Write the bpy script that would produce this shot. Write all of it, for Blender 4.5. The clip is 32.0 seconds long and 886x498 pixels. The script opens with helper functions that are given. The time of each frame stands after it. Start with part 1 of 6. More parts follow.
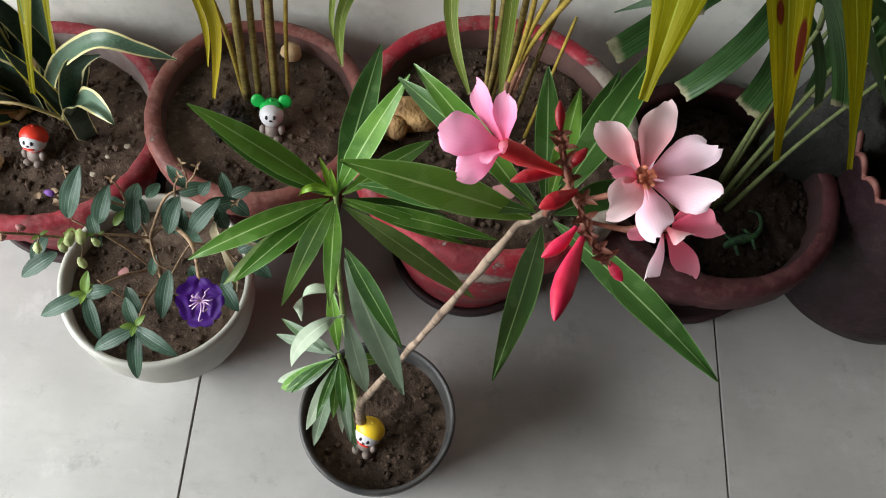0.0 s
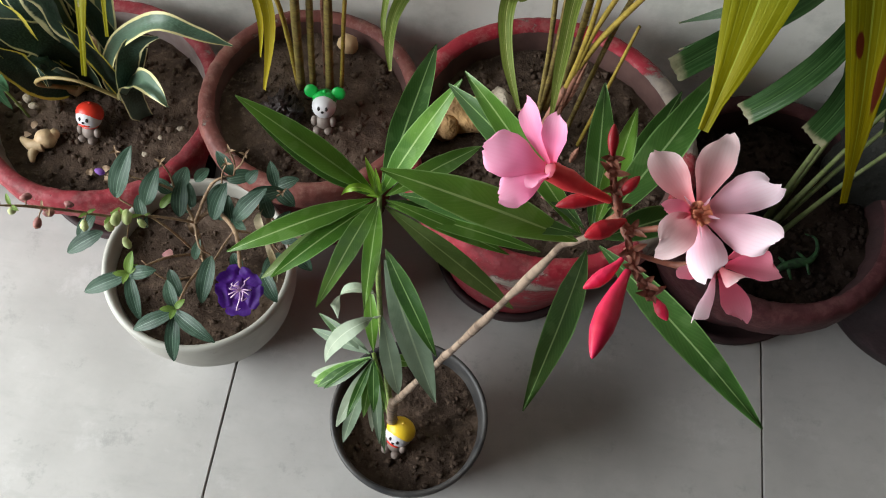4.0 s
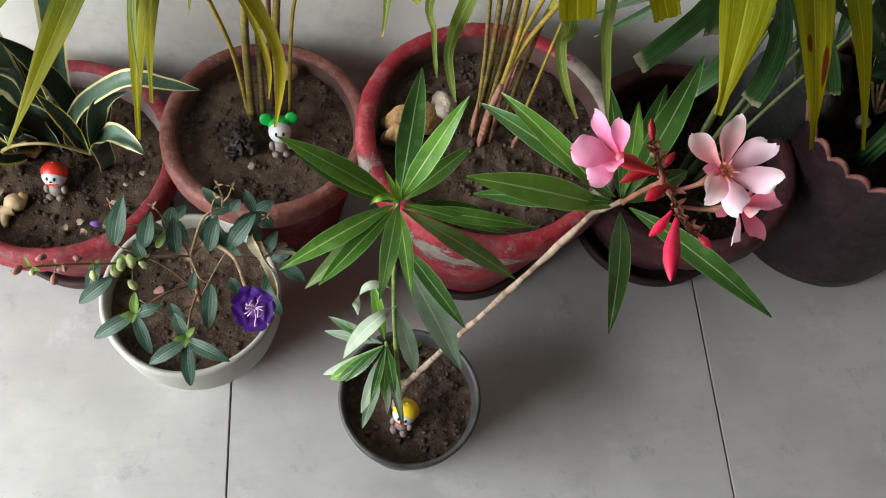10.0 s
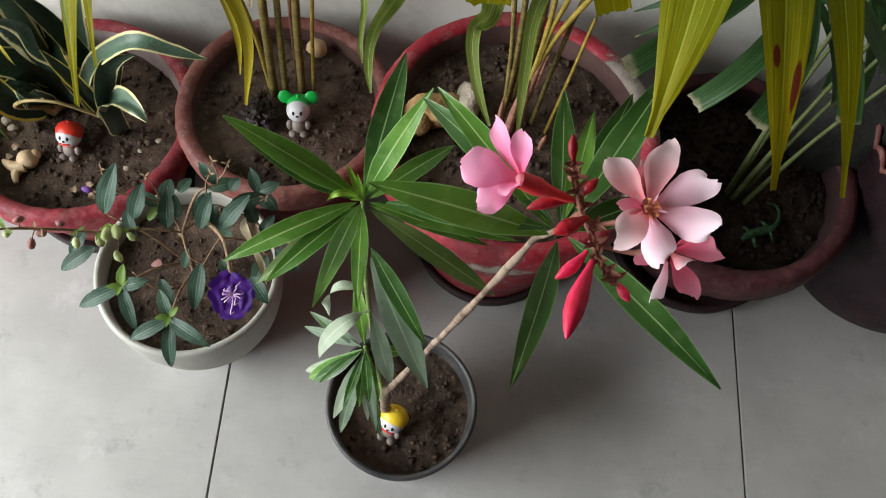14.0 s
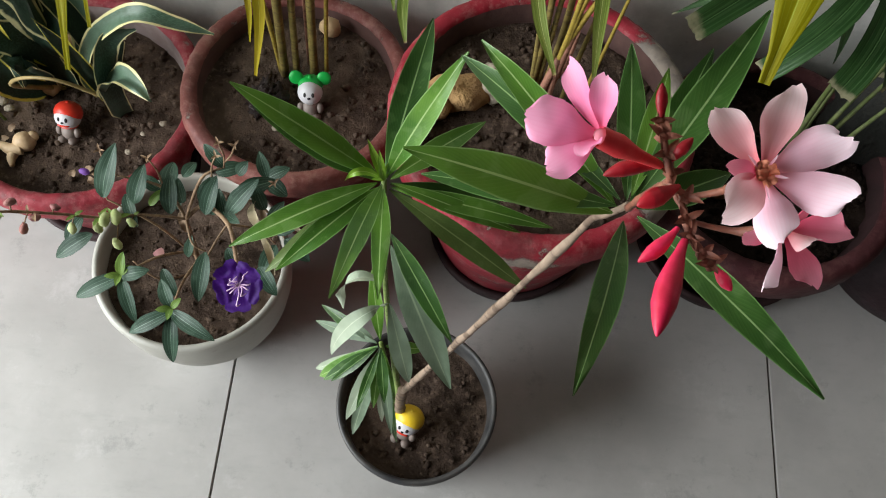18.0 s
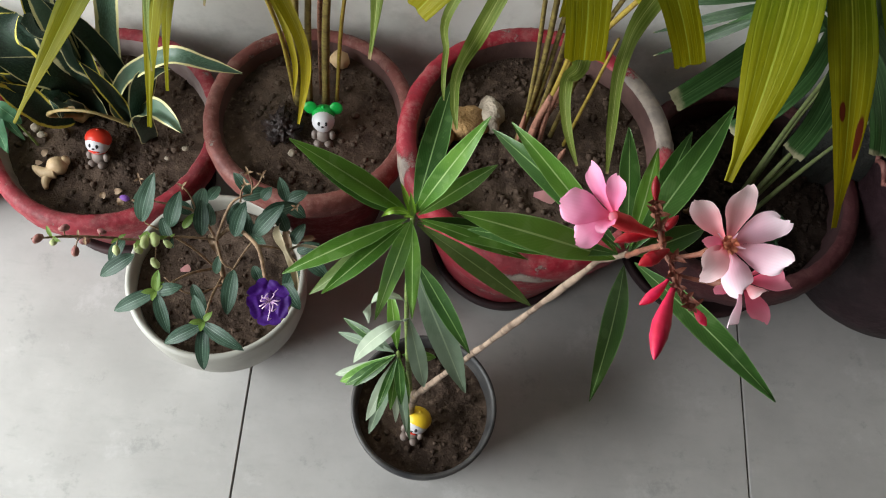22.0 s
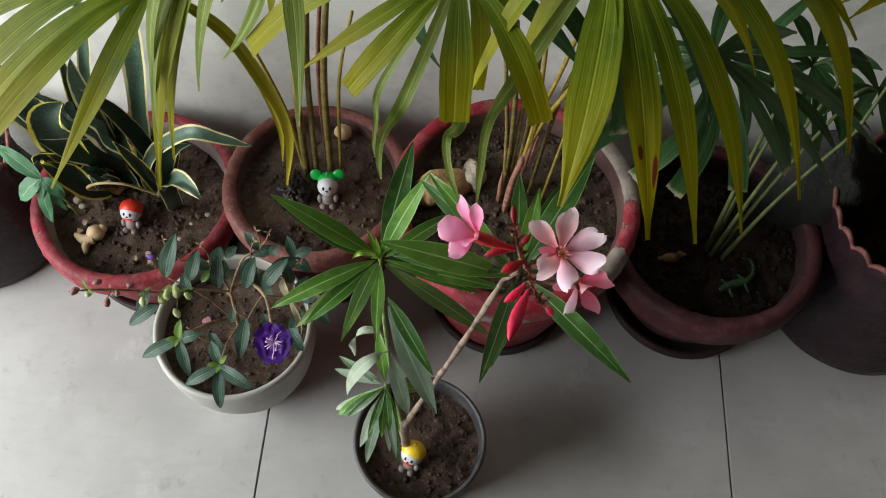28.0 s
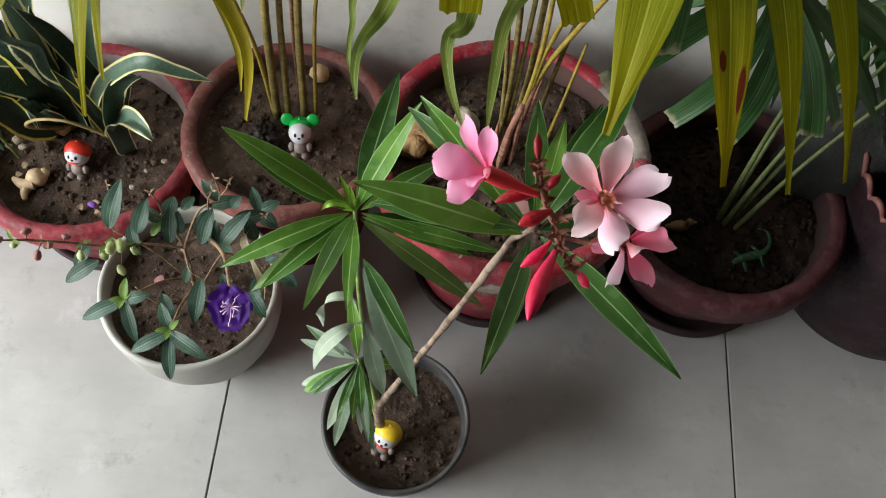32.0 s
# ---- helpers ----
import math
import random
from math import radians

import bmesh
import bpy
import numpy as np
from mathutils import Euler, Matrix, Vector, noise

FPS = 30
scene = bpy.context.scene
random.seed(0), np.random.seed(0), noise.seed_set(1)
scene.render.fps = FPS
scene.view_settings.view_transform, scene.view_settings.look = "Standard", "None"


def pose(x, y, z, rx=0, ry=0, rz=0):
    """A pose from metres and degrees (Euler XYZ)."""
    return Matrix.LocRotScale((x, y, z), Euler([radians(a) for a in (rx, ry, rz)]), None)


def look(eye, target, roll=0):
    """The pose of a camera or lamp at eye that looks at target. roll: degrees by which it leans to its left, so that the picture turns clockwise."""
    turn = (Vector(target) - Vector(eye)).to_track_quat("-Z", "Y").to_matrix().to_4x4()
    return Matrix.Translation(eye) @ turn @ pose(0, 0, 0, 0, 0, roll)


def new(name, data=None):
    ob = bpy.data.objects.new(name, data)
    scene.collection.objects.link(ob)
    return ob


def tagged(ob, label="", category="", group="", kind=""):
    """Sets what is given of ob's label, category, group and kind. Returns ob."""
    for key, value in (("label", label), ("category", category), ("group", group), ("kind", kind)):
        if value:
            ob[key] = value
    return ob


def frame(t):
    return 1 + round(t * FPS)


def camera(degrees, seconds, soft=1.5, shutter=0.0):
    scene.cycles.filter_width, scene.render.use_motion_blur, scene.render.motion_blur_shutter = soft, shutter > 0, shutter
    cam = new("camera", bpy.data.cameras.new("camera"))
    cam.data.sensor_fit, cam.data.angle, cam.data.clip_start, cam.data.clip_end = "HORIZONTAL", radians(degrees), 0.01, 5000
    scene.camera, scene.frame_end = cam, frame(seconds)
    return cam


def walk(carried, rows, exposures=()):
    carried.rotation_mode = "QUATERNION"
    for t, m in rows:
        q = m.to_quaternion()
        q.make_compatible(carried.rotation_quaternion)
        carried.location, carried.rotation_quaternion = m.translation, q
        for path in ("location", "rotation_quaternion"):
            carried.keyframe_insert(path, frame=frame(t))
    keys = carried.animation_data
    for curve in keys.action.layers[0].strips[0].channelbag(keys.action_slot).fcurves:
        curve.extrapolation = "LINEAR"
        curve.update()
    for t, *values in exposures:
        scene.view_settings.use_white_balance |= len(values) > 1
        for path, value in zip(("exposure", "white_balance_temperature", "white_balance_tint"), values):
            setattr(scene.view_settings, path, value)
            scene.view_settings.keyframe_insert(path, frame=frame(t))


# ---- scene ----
cam = camera(53.95, 32.0, soft=1.1)
PATH = [
    (0, (0.214, -0.188, 0.967), (0.306, 0.678, -0.833), 10.5),
    (0.5, (0.224, -0.202, 0.97), (0.265, 0.659, -0.835), 9.6),
    (1, (0.229, -0.205, 0.971), (0.218, 0.645, -0.839), 9.0),
    (1.5, (0.231, -0.206, 0.964), (0.179, 0.632, -0.851), 8.7),
    (2, (0.228, -0.201, 0.958), (0.172, 0.636, -0.857), 8.9),
    (2.5, (0.216, -0.195, 0.955), (0.163, 0.642, -0.861), 9.0),
    (3, (0.21, -0.189, 0.955), (0.161, 0.652, -0.859), 8.9),
    (3.5, (0.214, -0.175, 0.945), (0.185, 0.667, -0.869), 7.5),
    (4, (0.216, -0.176, 0.96), (0.204, 0.668, -0.853), 8.2),
    (4.5, (0.215, -0.187, 0.973), (0.213, 0.658, -0.84), 8.2),
    (6.5, (0.18, -0.23, 1.026), (0.278, 0.637, -0.774), 12.1),
    (7, (0.209, -0.22, 1.025), (0.227, 0.633, -0.784), 9.5),
    (7.5, (0.225, -0.208, 1.023), (0.231, 0.642, -0.788), 9.0),
    (8, (0.219, -0.204, 1.016), (0.21, 0.643, -0.796), 9.0),
    (8.5, (0.21, -0.21, 1.022), (0.197, 0.634, -0.791), 8.8),
    (9, (0.16, -0.226, 1.043), (0.205, 0.623, -0.768), 8.7),
    (9.5, (0.129, -0.231, 1.042), (0.293, 0.616, -0.763), 10.8),
    (10, (0.137, -0.222, 1.036), (0.362, 0.622, -0.763), 12.8),
    (10.5, (0.184, -0.209, 1.028), (0.395, 0.632, -0.774), 14.8),
    (11, (0.2, -0.201, 1.008), (0.367, 0.637, -0.8), 14.0),
    (11.5, (0.199, -0.192, 1.005), (0.345, 0.644, -0.805), 12.8),
    (12, (0.2, -0.188, 1.007), (0.327, 0.643, -0.808), 11.6),
    (12.5, (0.201, -0.192, 1.014), (0.317, 0.636, -0.803), 11.3),
    (13, (0.196, -0.187, 1.007), (0.293, 0.638, -0.813), 11.1),
    (13.5, (0.194, -0.183, 0.997), (0.279, 0.64, -0.823), 10.5),
    (14, (0.212, -0.186, 0.993), (0.257, 0.635, -0.83), 7.9),
    (14.5, (0.221, -0.192, 0.987), (0.227, 0.624, -0.839), 5.4),
    (16.5, (0.204, -0.187, 0.953), (0.224, 0.627, -0.874), 7.2),
    (17, (0.201, -0.179, 0.948), (0.226, 0.636, -0.879), 7.5),
    (17.5, (0.203, -0.172, 0.945), (0.232, 0.641, -0.881), 7.6),
    (18, (0.201, -0.171, 0.943), (0.233, 0.643, -0.884), 7.7),
    (18.5, (0.199, -0.169, 0.941), (0.235, 0.646, -0.885), 7.9),
    (19, (0.201, -0.169, 0.947), (0.241, 0.646, -0.879), 8.2),
    (19.5, (0.206, -0.165, 0.947), (0.25, 0.65, -0.879), 8.4),
    (20, (0.224, -0.176, 0.973), (0.272, 0.639, -0.852), 8.6),
    (20.5, (0.232, -0.195, 1.01), (0.268, 0.618, -0.817), 7.7),
    (21, (0.216, -0.208, 1.027), (0.256, 0.606, -0.799), 8.0),
    (21.5, (0.195, -0.196, 1.03), (0.255, 0.62, -0.796), 9.2),
    (22, (0.171, -0.192, 1.024), (0.254, 0.626, -0.8), 10.7),
    (22.5, (0.168, -0.194, 1.025), (0.297, 0.627, -0.794), 13.5),
    (23, (0.172, -0.197, 1.016), (0.306, 0.623, -0.803), 13.7),
    (23.5, (0.183, -0.209, 1.025), (0.323, 0.611, -0.794), 14.0),
    (24, (0.175, -0.254, 1.055), (0.311, 0.615, -0.741), 12.2),
    (24.5, (0.156, -0.29, 1.069), (0.318, 0.644, -0.693), 9.9),
    (25, (0.142, -0.289, 1.067), (0.337, 0.667, -0.678), 9.4),
    (25.5, (0.156, -0.258, 1.086), (0.386, 0.702, -0.653), 9.3),
    (27.5, (0.22, -0.25, 1.129), (0.264, 0.772, -0.589), 3.9),
    (28, (0.23, -0.253, 1.109), (0.2, 0.701, -0.648), 2.4),
    (28.5, (0.211, -0.259, 1.105), (0.171, 0.664, -0.669), 2.0),
    (29, (0.157, -0.287, 1.102), (0.172, 0.639, -0.671), 2.5),
    (29.5, (0.13, -0.286, 1.1), (0.215, 0.646, -0.667), 4.4),
    (30, (0.131, -0.27, 1.099), (0.282, 0.654, -0.668), 7.6),
    (30.5, (0.12, -0.264, 1.09), (0.284, 0.661, -0.675), 8.3),
    (31, (0.13, -0.254, 1.07), (0.338, 0.669, -0.692), 10.9),
    (31.5, (0.193, -0.232, 1.04), (0.363, 0.676, -0.734), 12.0),
    (32, (0.224, -0.207, 1.006), (0.247, 0.683, -0.785), 7.1),
]
walk(cam, [(t, look(e, g, r)) for t, e, g, r in PATH], [(0, 0.17), (1, 0.02), (3, 0.05), (8, 0.0), (9, 0.0), (10, 0.14), (13, 0.12), (14, 0.02), (21, 0.01), (23, 0.09), (25, 0.12), (25.5, 0.34), (26, 0.32), (27.5, -0.2), (28.2, -0.22), (29, -0.21), (30, -0.06), (31, 0.03), (32, 0.05)])

# ---- world and light ----
world = bpy.data.worlds.new("sky")
scene.world = world
world.use_nodes = True
wn = world.node_tree.nodes
sky = wn.new("ShaderNodeTexSky")
sky.sky_type, sky.sun_disc, sky.sun_elevation, sky.sun_rotation = "NISHITA", False, radians(38), radians(-95)
wn["Background"].inputs["Strength"].default_value = 0.06
world.node_tree.links.new(sky.outputs[0], wn["Background"].inputs["Color"])


def area_lamp(name, eye, target, width, height, watts, colour):
    lamp = bpy.data.lights.new(name, "AREA")
    lamp.shape, lamp.size, lamp.size_y, lamp.energy, lamp.color = "RECTANGLE", width, height, watts, colour
    ob = new(name, lamp)
    ob.matrix_world = look(eye, target)
    return ob


# daylight of the balcony door, in its opening
area_lamp("daylight", (-1.56, -0.42, 0.90), (-0.30, 0.00, 0.25), 1.5, 1.2, 80.0, (0.94, 0.98, 1.0))

# ---- materials ----


def rgb(r, g, b):
    """Linear colour from an 8-bit screen colour."""
    lin = [(c / 255 / 12.92 if c < 10 else ((c / 255 + 0.055) / 1.055) ** 2.4) for c in (r, g, b)]
    return (*lin, 1.0)


class Nodes:
    def __init__(self, name):
        self.m = bpy.data.materials.new(name)
        self.m.use_nodes = True
        self.t = self.m.node_tree
        self.bsdf = self.t.nodes["Principled BSDF"]
        self.out = self.t.nodes["Material Output"]

    def add(self, kind, **values):
        n = self.t.nodes.new("ShaderNode" + kind)
        for key, value in values.items():
            n.inputs[key].default_value = value
        return n

    def link(self, a, b):
        self.t.links.new(a, b)

    def coord(self, which="Object"):
        return self.add("TexCoord").outputs[which]

    def noise(self, vec, scale, detail=4.0, rough=0.55):
        n = self.add("TexNoise", Scale=scale, Detail=detail, Roughness=rough)
        self.link(vec, n.inputs["Vector"])
        return n.outputs["Fac"]

    def ramp(self, fac, lo, hi):
        n = self.add("MapRange")
        n.inputs["From Min"].default_value, n.inputs["From Max"].default_value = lo, hi
        n.interpolation_type = "SMOOTHSTEP"
        self.link(fac, n.inputs["Value"])
        return n.outputs["Result"]

    def math(self, op, a, b=0.0):
        n = self.t.nodes.new("ShaderNodeMath")
        n.operation = op
        for i, v in enumerate((a, b)):
            if isinstance(v, (int, float)):
                n.inputs[i].default_value = v
            else:
                self.link(v, n.inputs[i])
        return n.outputs[0]

    def mix(self, fac, a, b, blend="MIX"):
        n = self.t.nodes.new("ShaderNodeMix")
        n.data_type, n.blend_type = "RGBA", blend
        for i, v in ((0, fac), (6, a), (7, b)):
            if isinstance(v, (int, float, tuple)):
                n.inputs[i].default_value = v
            else:
                self.link(v, n.inputs[i])
        return n.outputs[2]

    def bump(self, height, strength=0.3, distance=0.002):
        n = self.add("Bump", Strength=strength, Distance=distance)
        self.link(height, n.inputs["Height"])
        self.link(n.outputs[0], self.bsdf.inputs["Normal"])

    def done(self, colour=None, rough=0.6, metal=0.0, spec=0.5, coat=0.0):
        if colour is not None:
            if isinstance(colour, tuple):
                self.bsdf.inputs["Base Color"].default_value = colour
            else:
                self.link(colour, self.bsdf.inputs["Base Color"])
        if isinstance(rough, float):
            self.bsdf.inputs["Roughness"].default_value = rough
        else:
            self.link(rough, self.bsdf.inputs["Roughness"])
        self.bsdf.inputs["Metallic"].default_value = metal
        self.bsdf.inputs["Specular IOR Level"].default_value = spec
        self.bsdf.inputs["Coat Weight"].default_value = coat
        return self.m

    def glow_through(self, colour, share):
        """Light that passes a thin leaf or petal."""
        tr = self.add("BsdfTranslucent")
        self.link(colour, tr.inputs["Color"]) if not isinstance(colour, tuple) else None
        if isinstance(colour, tuple):
            tr.inputs["Color"].default_value = colour
        mx = self.add("MixShader", Fac=share)
        self.link(self.bsdf.outputs[0], mx.inputs[1])
        self.link(tr.outputs[0], mx.inputs[2])
        self.link(mx.outputs[0], self.out.inputs["Surface"])


def plain(name, c1, c2, scale=40.0, rough=0.6, bump=0.2, depth=0.001, spec=0.4):
    n = Nodes(name)
    v = n.coord()
    f = n.ramp(n.noise(v, scale, 5), 0.3, 0.7)
    g = n.noise(v, scale * 6, 3)
    n.bump(g, bump, depth)
    return n.done(n.mix(f, c1, c2), rough, spec=spec)


def painted_clay(name, paint, dusty, bare, wear_lo, rough=0.62, peeled=(), scuffed=rgb(166, 112, 108), grime=rgb(64, 30, 30)):
    """Painted earthenware: uneven paint, dust, chipped patches to the bare clay."""
    n = Nodes(name)
    v = n.coord()
    base = n.mix(n.ramp(n.noise(v, 9, 5), 0.35, 0.7), paint, dusty)
    fine = n.noise(v, 120, 4)
    base = n.mix(n.math("MULTIPLY", n.ramp(fine, 0.55, 0.8), 0.35), base, dusty)
    scuff = n.math("MULTIPLY", n.ramp(n.noise(v, 48, 9, 0.78), 0.47, 0.62), 0.42)
    base = n.mix(scuff, base, scuffed)
    base = n.mix(n.math("MULTIPLY", n.ramp(n.noise(v, 13, 7, 0.7), 0.48, 0.66), 0.6), base, grime)
    chips = n.ramp(n.noise(v, 34, 9, 0.74), wear_lo, wear_lo + 0.05)
    for x, y, z, r in peeled:
        # patches from which the paint has peeled
        d = n.add("VectorMath")
        d.operation = "DISTANCE"
        n.link(v, d.inputs[0])
        d.inputs[1].default_value = (x, y, z)
        k = n.math("ADD", n.math("MULTIPLY", d.outputs["Value"], 1 / r), n.math("MULTIPLY", n.math("SUBTRACT", n.noise(v, 38, 8, 0.72), 0.5), 1.7))
        chips = n.math("MAXIMUM", chips, n.ramp(k, 1.05, 0.85))
    base = n.mix(chips, base, n.mix(n.ramp(n.noise(v, 70, 4), 0.35, 0.65), bare, rgb(122, 112, 104)))
    n.bump(n.math("ADD", n.math("MULTIPLY", fine, 0.6), n.math("MULTIPLY", chips, -0.8)), 0.7, 0.003)
    return n.done(base, rough, spec=0.35)


RED_PAINT = painted_clay("red_pot_paint", rgb(132, 26, 40), rgb(140, 48, 56), rgb(168, 140, 130), 0.605)
RED_WORN = painted_clay("worn_red_paint", rgb(142, 20, 38), rgb(146, 44, 56), rgb(148, 136, 124), 0.60, peeled=((0.232, 0.172, 0.206, 0.05), (0.285, 0.155, 0.208, 0.045), (0.335, 0.165, 0.205, 0.03), (0.425, 0.335, 0.27, 0.06), (0.40, 0.20, 0.26, 0.025), (0.16, 0.24, 0.25, 0.02)))
BROWN_PAINT = painted_clay("brown_red_paint", rgb(106, 54, 49), rgb(132, 80, 71), rgb(164, 132, 118), 0.605, scuffed=rgb(160, 122, 110))
MAROON_PAINT = painted_clay("maroon_paint", rgb(66, 28, 32), rgb(84, 44, 47), rgb(104, 76, 74), 0.68, scuffed=rgb(110, 72, 70), grime=rgb(40, 22, 23))
PLUM_PAINT = painted_clay("plum_glaze", rgb(34, 20, 23), rgb(44, 30, 34), rgb(84, 66, 70), 0.70, 0.42, scuffed=rgb(66, 48, 52), grime=rgb(24, 16, 18))
INNER_CLAY = plain("bare_inner_clay", rgb(112, 92, 86), rgb(84, 66, 60), 24, 0.85, 0.4, 0.002)
PALE_INNER = plain("limed_inner_clay", rgb(150, 138, 134), rgb(112, 94, 90), 18, 0.85, 0.4, 0.002)
BROWN_INNER = plain("earthy_inner_clay", rgb(92, 66, 60), rgb(70, 48, 44), 20, 0.85, 0.4, 0.002)
DARK_INNER = plain("dark_inner_clay", rgb(62, 36, 38), rgb(46, 30, 30), 24, 0.85, 0.4, 0.002)
BODY_RED = painted_clay("deep_red_paint", rgb(104, 14, 24), rgb(120, 34, 40), rgb(140, 96, 88), 0.66)
SCALLOP_EDGE = plain("scallop_edge", rgb(112, 64, 60), rgb(138, 92, 84), 60, 0.6, 0.3)
SAUCER_DARK = plain("saucer_clay", rgb(40, 26, 27), rgb(58, 38, 38), 30, 0.7, 0.3)
BLACK_PLASTIC = plain("black_plastic", rgb(40, 41, 43), rgb(72, 70, 68), 34, 0.5, 0.25, spec=0.45)


def glazed_grey():
    n = Nodes("pale_grey_pot")
    v = n.coord()
    c = n.mix(n.ramp(n.noise(v, 7, 5), 0.35, 0.7), rgb(174, 173, 164), rgb(150, 147, 137))
    c = n.mix(n.math("MULTIPLY", n.ramp(n.noise(v, 60, 6, 0.7), 0.58, 0.72), 0.5), c, rgb(140, 132, 118))
    n.bump(n.noise(v, 180, 3), 0.12, 0.001)
    return n.done(c, 0.48, spec=0.45)


GREY_POT = glazed_grey()


def soil_mat(name, dark, mid, light):
    n = Nodes(name)
    v = n.coord()
    c = n.mix(n.ramp(n.noise(v, 22, 6, 0.6), 0.3, 0.7), dark, mid)
    c = n.mix(n.math("MULTIPLY", n.ramp(n.noise(v, 150, 6, 0.65), 0.5, 0.75), 0.7), c, light)
    c = n.mix(n.math("MULTIPLY", n.ramp(n.noise(v, 12, 4, 0.6), 0.48, 0.66), 0.32), c, light)
    h = n.math("ADD", n.noise(v, 90, 8, 0.7), n.math("MULTIPLY", n.noise(v, 420, 4), 0.4))
    n.bump(h, 0.9, 0.004)
    return n.done(c, 0.95, spec=0.15)


SOIL = soil_mat("garden_soil", rgb(56, 45, 38), rgb(86, 71, 60), rgb(124, 106, 92))
# Maroon and scalloped pots: their deep shade is put into this earth colour.
SOIL_SHADED = soil_mat("shaded_soil", rgb(32, 25, 22), rgb(50, 40, 35), rgb(76, 62, 54))


def tile_mat():
    n = Nodes("floor_tile")
    info = n.add("ObjectInfo").outputs["Random"]
    v = n.coord()
    cloud = n.noise(v, 5, 6, 0.6)
    c = n.mix(n.ramp(cloud, 0.3, 0.72), rgb(187, 185, 181), rgb(165, 163, 159))
    streak = n.add("TexNoise", Scale=14.0, Detail=7.0, Roughness=0.65)
    m = n.add("Mapping")
    m.inputs["Scale"].default_value = (1.0, 3.2, 1.0)
    n.link(v, m.inputs["Vector"])
    n.link(m.outputs[0], streak.inputs["Vector"])
    c = n.mix(n.math("MULTIPLY", n.ramp(streak.outputs["Fac"], 0.5, 0.75), 0.42), c, rgb(158, 157, 153))
    c = n.mix(n.math("MULTIPLY", n.ramp(n.noise(v, 34, 8, 0.75), 0.52, 0.72), 0.25), c, rgb(151, 149, 144))
    c = n.mix(n.math("MULTIPLY", n.ramp(n.noise(v, 210, 3), 0.68, 0.78), 0.25), c, rgb(140, 135, 130))
    scuff = n.ramp(n.noise(v, 9, 9, 0.78), 0.54, 0.66)
    c = n.mix(n.math("MULTIPLY", scuff, 0.34), c, rgb(206, 205, 203))
    c = n.mix(n.math("MULTIPLY", n.ramp(n.noise(v, 17, 8, 0.8), 0.56, 0.68), 0.42), c, rgb(140, 140, 137))
    c = n.mix(n.math("MULTIPLY", info, 0.12), c, rgb(165, 162, 160))
    n.bump(n.noise(v, 60, 4), 0.05, 0.001)
    r = n.add("MapRange")
    r.inputs["To Min"].default_value, r.inputs["To Max"].default_value = 0.34, 0.5
    n.link(cloud, r.inputs["Value"])
    return n.done(c, r.outputs[0], spec=0.4)


TILE = tile_mat()
GROUT = plain("dark_grout", rgb(88, 83, 79), rgb(122, 116, 110), 120, 0.9, 0.4)


def wall_mat():
    n = Nodes("wall_paint")
    v = n.coord()
    c = n.mix(n.ramp(n.noise(v, 2.2, 5), 0.3, 0.75), rgb(232, 231, 223), rgb(214, 213, 204))
    c = n.mix(n.math("MULTIPLY", n.ramp(n.noise(v, 11, 7, 0.65), 0.5, 0.7), 0.5), c, rgb(172, 170, 160))
    c = n.mix(n.math("MULTIPLY", n.ramp(n.noise(v, 5, 8, 0.7), 0.47, 0.6), 0.55), c, rgb(182, 183, 173))
    c = n.mix(n.math("MULTIPLY", n.ramp(n.noise(v, 48, 6, 0.7), 0.66, 0.72), 0.6), c, rgb(142, 136, 128))
    n.bump(n.math("ADD", n.noise(v, 35, 5), n.math("MULTIPLY", n.noise(v, 240, 3), 0.3)), 0.25, 0.0015)
    return n.done(c, 0.75, spec=0.25)


WALL = wall_mat()
# Browns chosen to lower the ambient light and warm the shadows.
ROOM_WALL = plain("unseen_wall_brown", rgb(94, 56, 36), rgb(82, 49, 31), 3, 0.8, 0.08)
CEILING = plain("unseen_ceiling_brown", rgb(90, 80, 72), rgb(82, 73, 66), 3, 0.8, 0.05)


